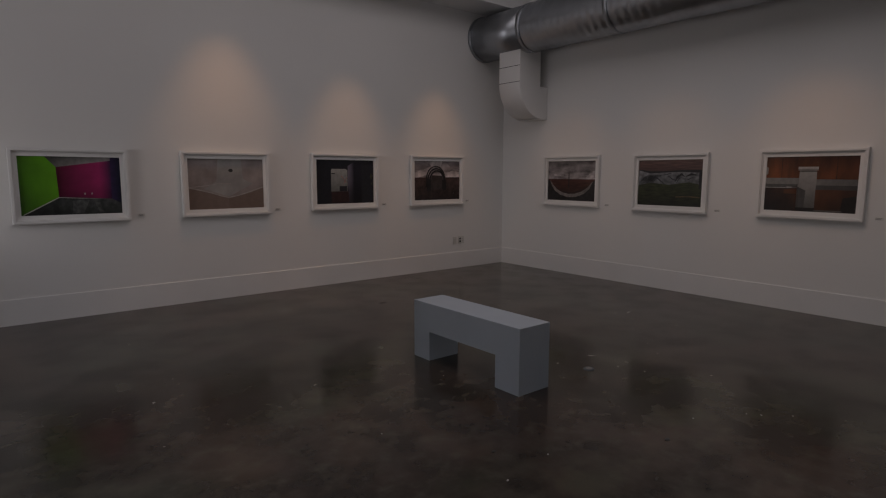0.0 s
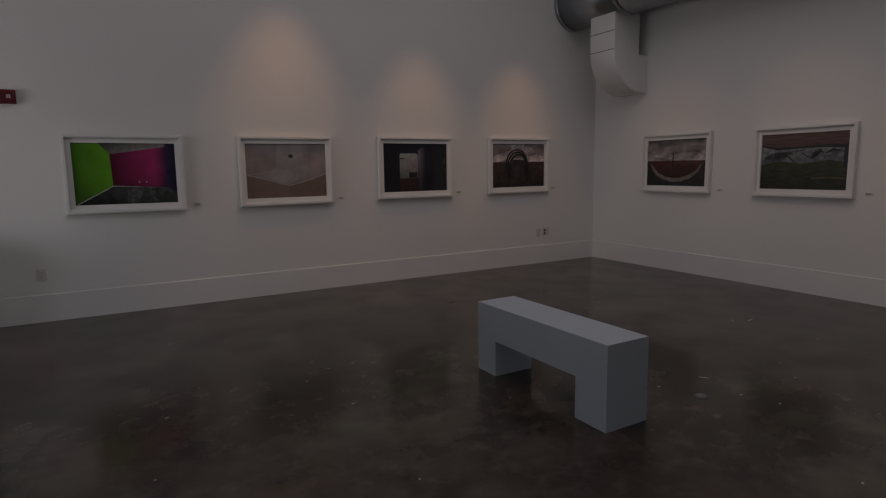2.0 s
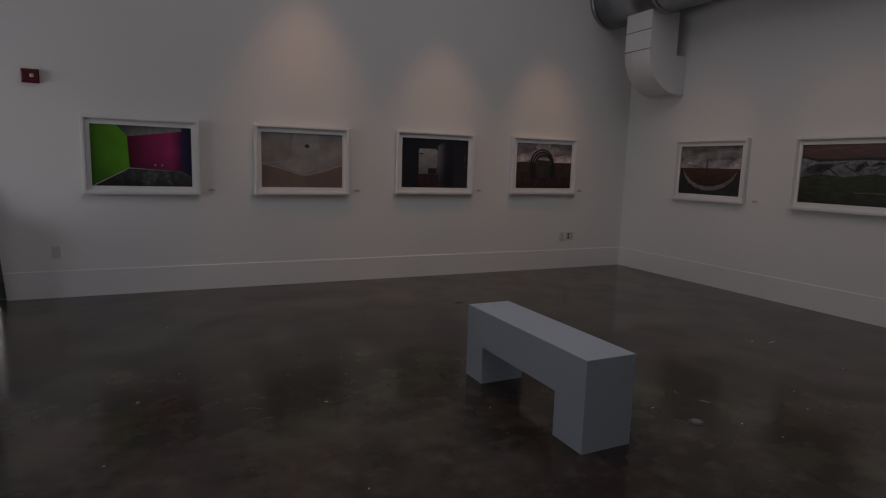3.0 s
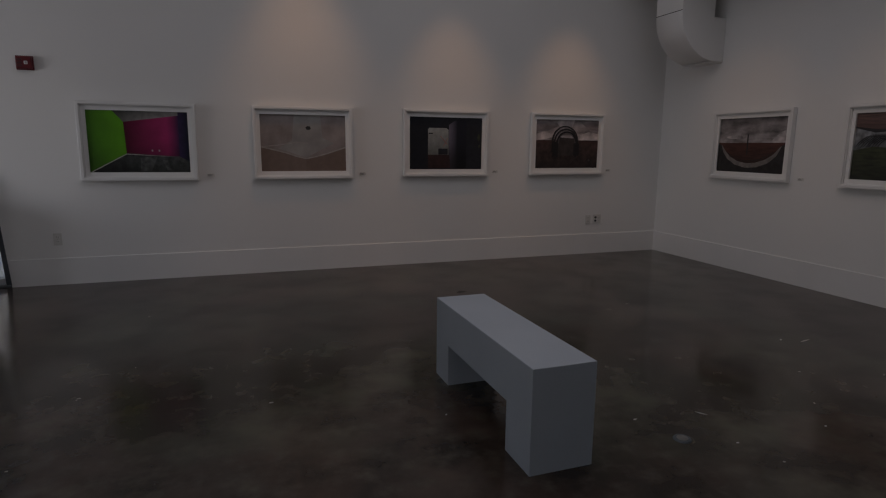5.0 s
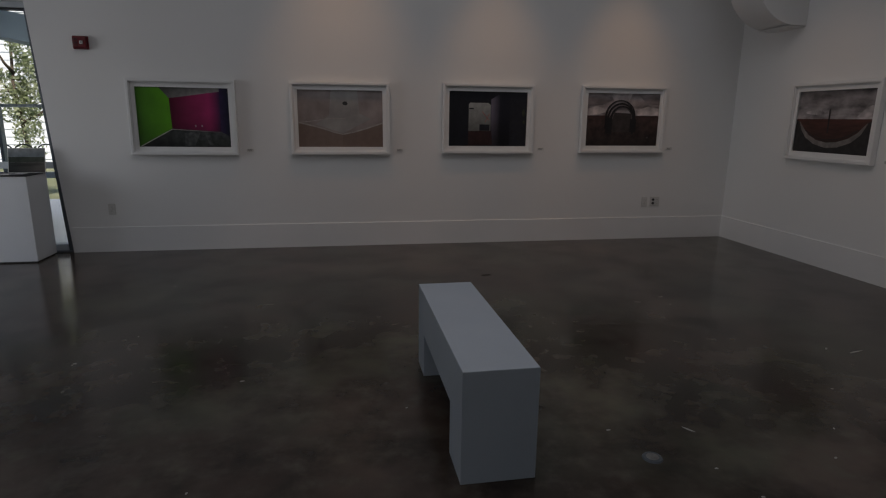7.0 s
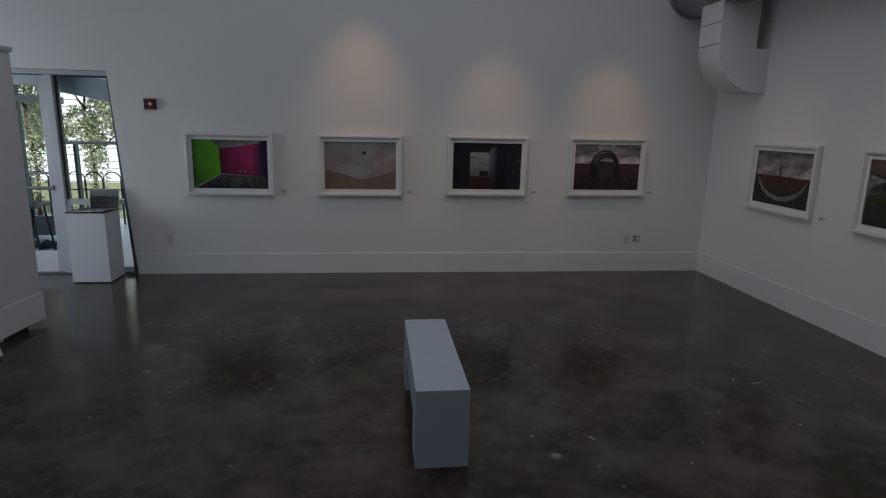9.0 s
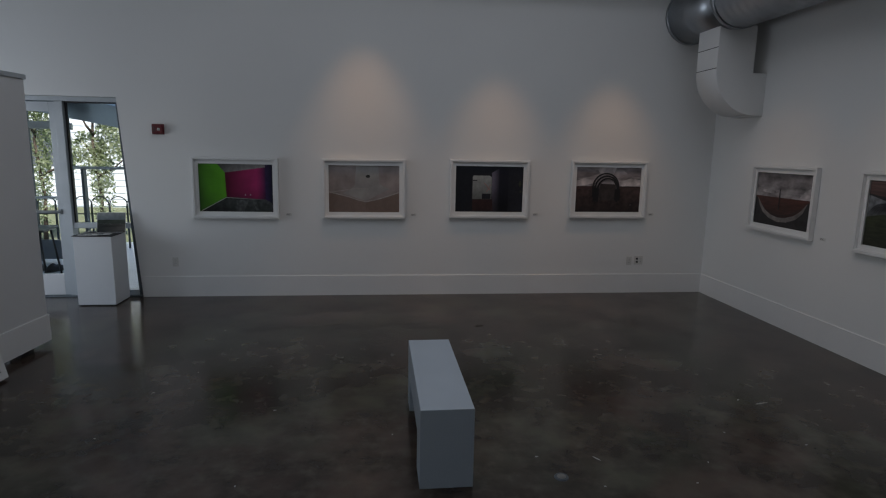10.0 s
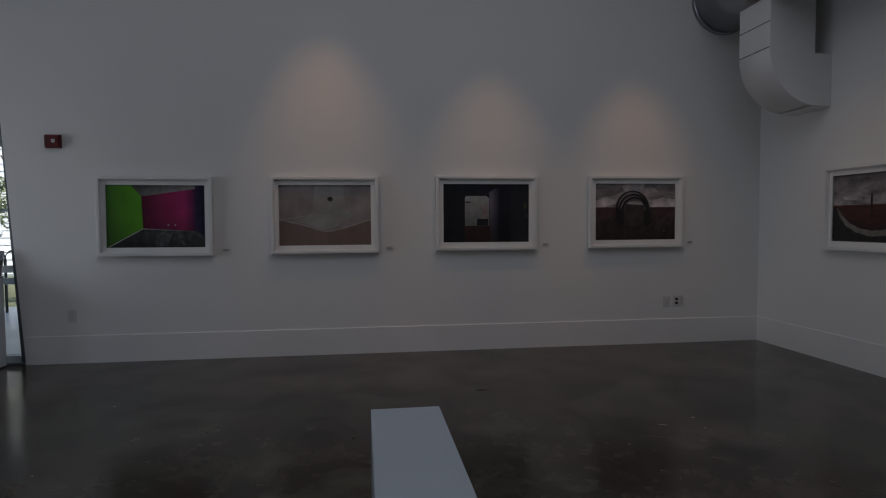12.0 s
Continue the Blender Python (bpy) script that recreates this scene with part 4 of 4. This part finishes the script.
fence = thing("garden_fence", "low dark iron garden fence of hoops", "fence", pose(0, 3.6, -0.02))
for k in range(14):
    x = -12.4 + 0.3 * k
    hoop = [(x, 0, 0.0), (x, 0, 0.78)] + [(x + 0.15 - 0.15 * math.cos(math.pi * s / 8), 0, 0.78 + 0.15 * math.sin(math.pi * s / 8)) for s in range(1, 8)] + [(x + 0.3, 0, 0.78), (x + 0.3, 0, 0.0)]
    part("hoop", tube([(a, (k % 2) * 0.03, c) for a, _, c in hoop], 0.011, 6), IRON, fence)
part("rail", tube([(-12.4, 0.015, 0.62), (-7.9, 0.015, 0.62)], 0.012, 6), IRON, fence)


def leafy(name, x, y, columns, label):
    """A slim climber: a stem with limbs, and leaves in loose clumps round the given centres."""
    tree = thing(name, label, "tree", pose(x, y, -0.1))
    part("trunk", tube([(0, 0, 0), (0.05, 0.02, 0.9), (-0.03, 0.0, 1.9), (0.04, 0.03, 3.2)], [0.04, 0.032, 0.026, 0.012], 9), BARK, tree)
    for a in range(5):
        z = 1.3 + 0.4 * a
        d = Vector((math.cos(a * 2.3), math.sin(a * 2.3) * 0.6, 0.5))
        part("limb", tube([(0, 0, z), tuple(Vector((0, 0, z)) + 0.3 * d), tuple(Vector((0, 0, z)) + 0.55 * d + Vector((0, 0, 0.1)))], [0.03, 0.02, 0.008], 6), BARK, tree)
    verts, faces = [], []
    for cx, cz, rx, rz, count in columns:
        for _ in range(int(count * 2.2)):
            while True:
                p = Vector((random.uniform(-1, 1), random.uniform(-1, 1), random.uniform(-1, 1)))
                if p.length < 1 and noise.noise(Vector((cx + p.x * rx, p.y, cz + p.z * rz)) * 2.2) > -0.06:
                    break
            c = Vector((cx + p.x * rx, p.y * max(0.25, rx * 0.6), cz + p.z * rz))
            a, b = Vector((random.gauss(0, 1), random.gauss(0, 1), random.gauss(0, 1))).normalized(), Vector((random.gauss(0, 1), random.gauss(0, 1), random.gauss(0, 1)))
            b = (b - b.dot(a) * a).normalized()
            s = random.uniform(0.018, 0.042)
            i = len(verts)
            verts += [c - a * s, c + b * s * 0.55 + a * s * 0.1, c + a * s * 1.2, c - b * s * 0.55 + a * s * 0.1]
            faces.append((i, i + 1, i + 2, i + 3))
    me = bpy.data.meshes.new("crown")
    me.from_pydata([tuple(v) for v in verts], [], faces)
    me.materials.append(LEAF)
    crown = new("crown", me)
    crown.parent = tree
    crown["kind"] = "stuff"


leafy("climbing_vine", -9.72, 4.6, [(0.1, 1.1, 0.22, 0.95, 480), (-0.2, 1.75, 0.40, 0.42, 620), (0.3, 1.9, 0.4, 0.5, 640), (0.45, 2.5, 0.5, 0.35, 420), (-0.9, 2.7, 0.5, 0.35, 420)], "green leafy climbing vine outside the porch")
leafy("climbing_vine", -10.75, 4.6, [(0, 1.1, 0.2, 1.1, 520), (0.1, 2.2, 0.26, 0.8, 600), (-0.3, 3.1, 1.0, 0.45, 1600)], "green leafy climbing vine outside the porch")
leafy("climbing_vine", -13.2, 6.2, [(0, 1.3, 0.4, 1.2, 1200), (0, 2.9, 1.3, 0.8, 2600)], "green leafy climbing vine outside the porch")

house = thing("clapboard_house", "white clapboard house across the lawn", "house", pose(-17, 11.5, -0.1))
part("wall", box(-9, 9, 0.0, 5.0, 0.0, 5.6), SIDING, house)
course = box(-9, 9, -0.03, 0.0, 0.0, 0.195)
for v in course.verts:
    if v.co.z > 0.1 and v.co.y < -0.01:
        v.co.y = -0.008
first = part("siding_board", course, SIDING, house)
first.location.z = 0.05
for k in range(1, 27):
    b = new("siding_board", first.data)
    b.parent, b.location.z = house, 0.05 + 0.2 * k
bm = bmesh.new()
pts = [(-9.4, -0.5, 5.5), (9.4, -0.5, 5.5), (9.4, 2.5, 7.4), (-9.4, 2.5, 7.4), (-9.4, 5.5, 5.5), (9.4, 5.5, 5.5)]
v = [bm.verts.new(p) for p in pts]
for f in ((0, 1, 2, 3), (3, 2, 5, 4), (0, 3, 4), (1, 5, 2), (0, 4, 5, 1)):
    bm.faces.new([v[k] for k in f])
bmesh.ops.recalc_face_normals(bm, faces=bm.faces[:])
part("roof", bm, ROOFING, house)
for x in (-5.5, -1.5, 2.5, 6.5):
    w = part("window", ring(1.1, 1.5, 0.95, 1.35, -0.09, -0.031), SIDING, house)
    w.location = (x, 0, 1.9)
    part("pane", box(-0.474, 0.474, -0.05, -0.035, -0.674, 0.674), DARKALU, w)
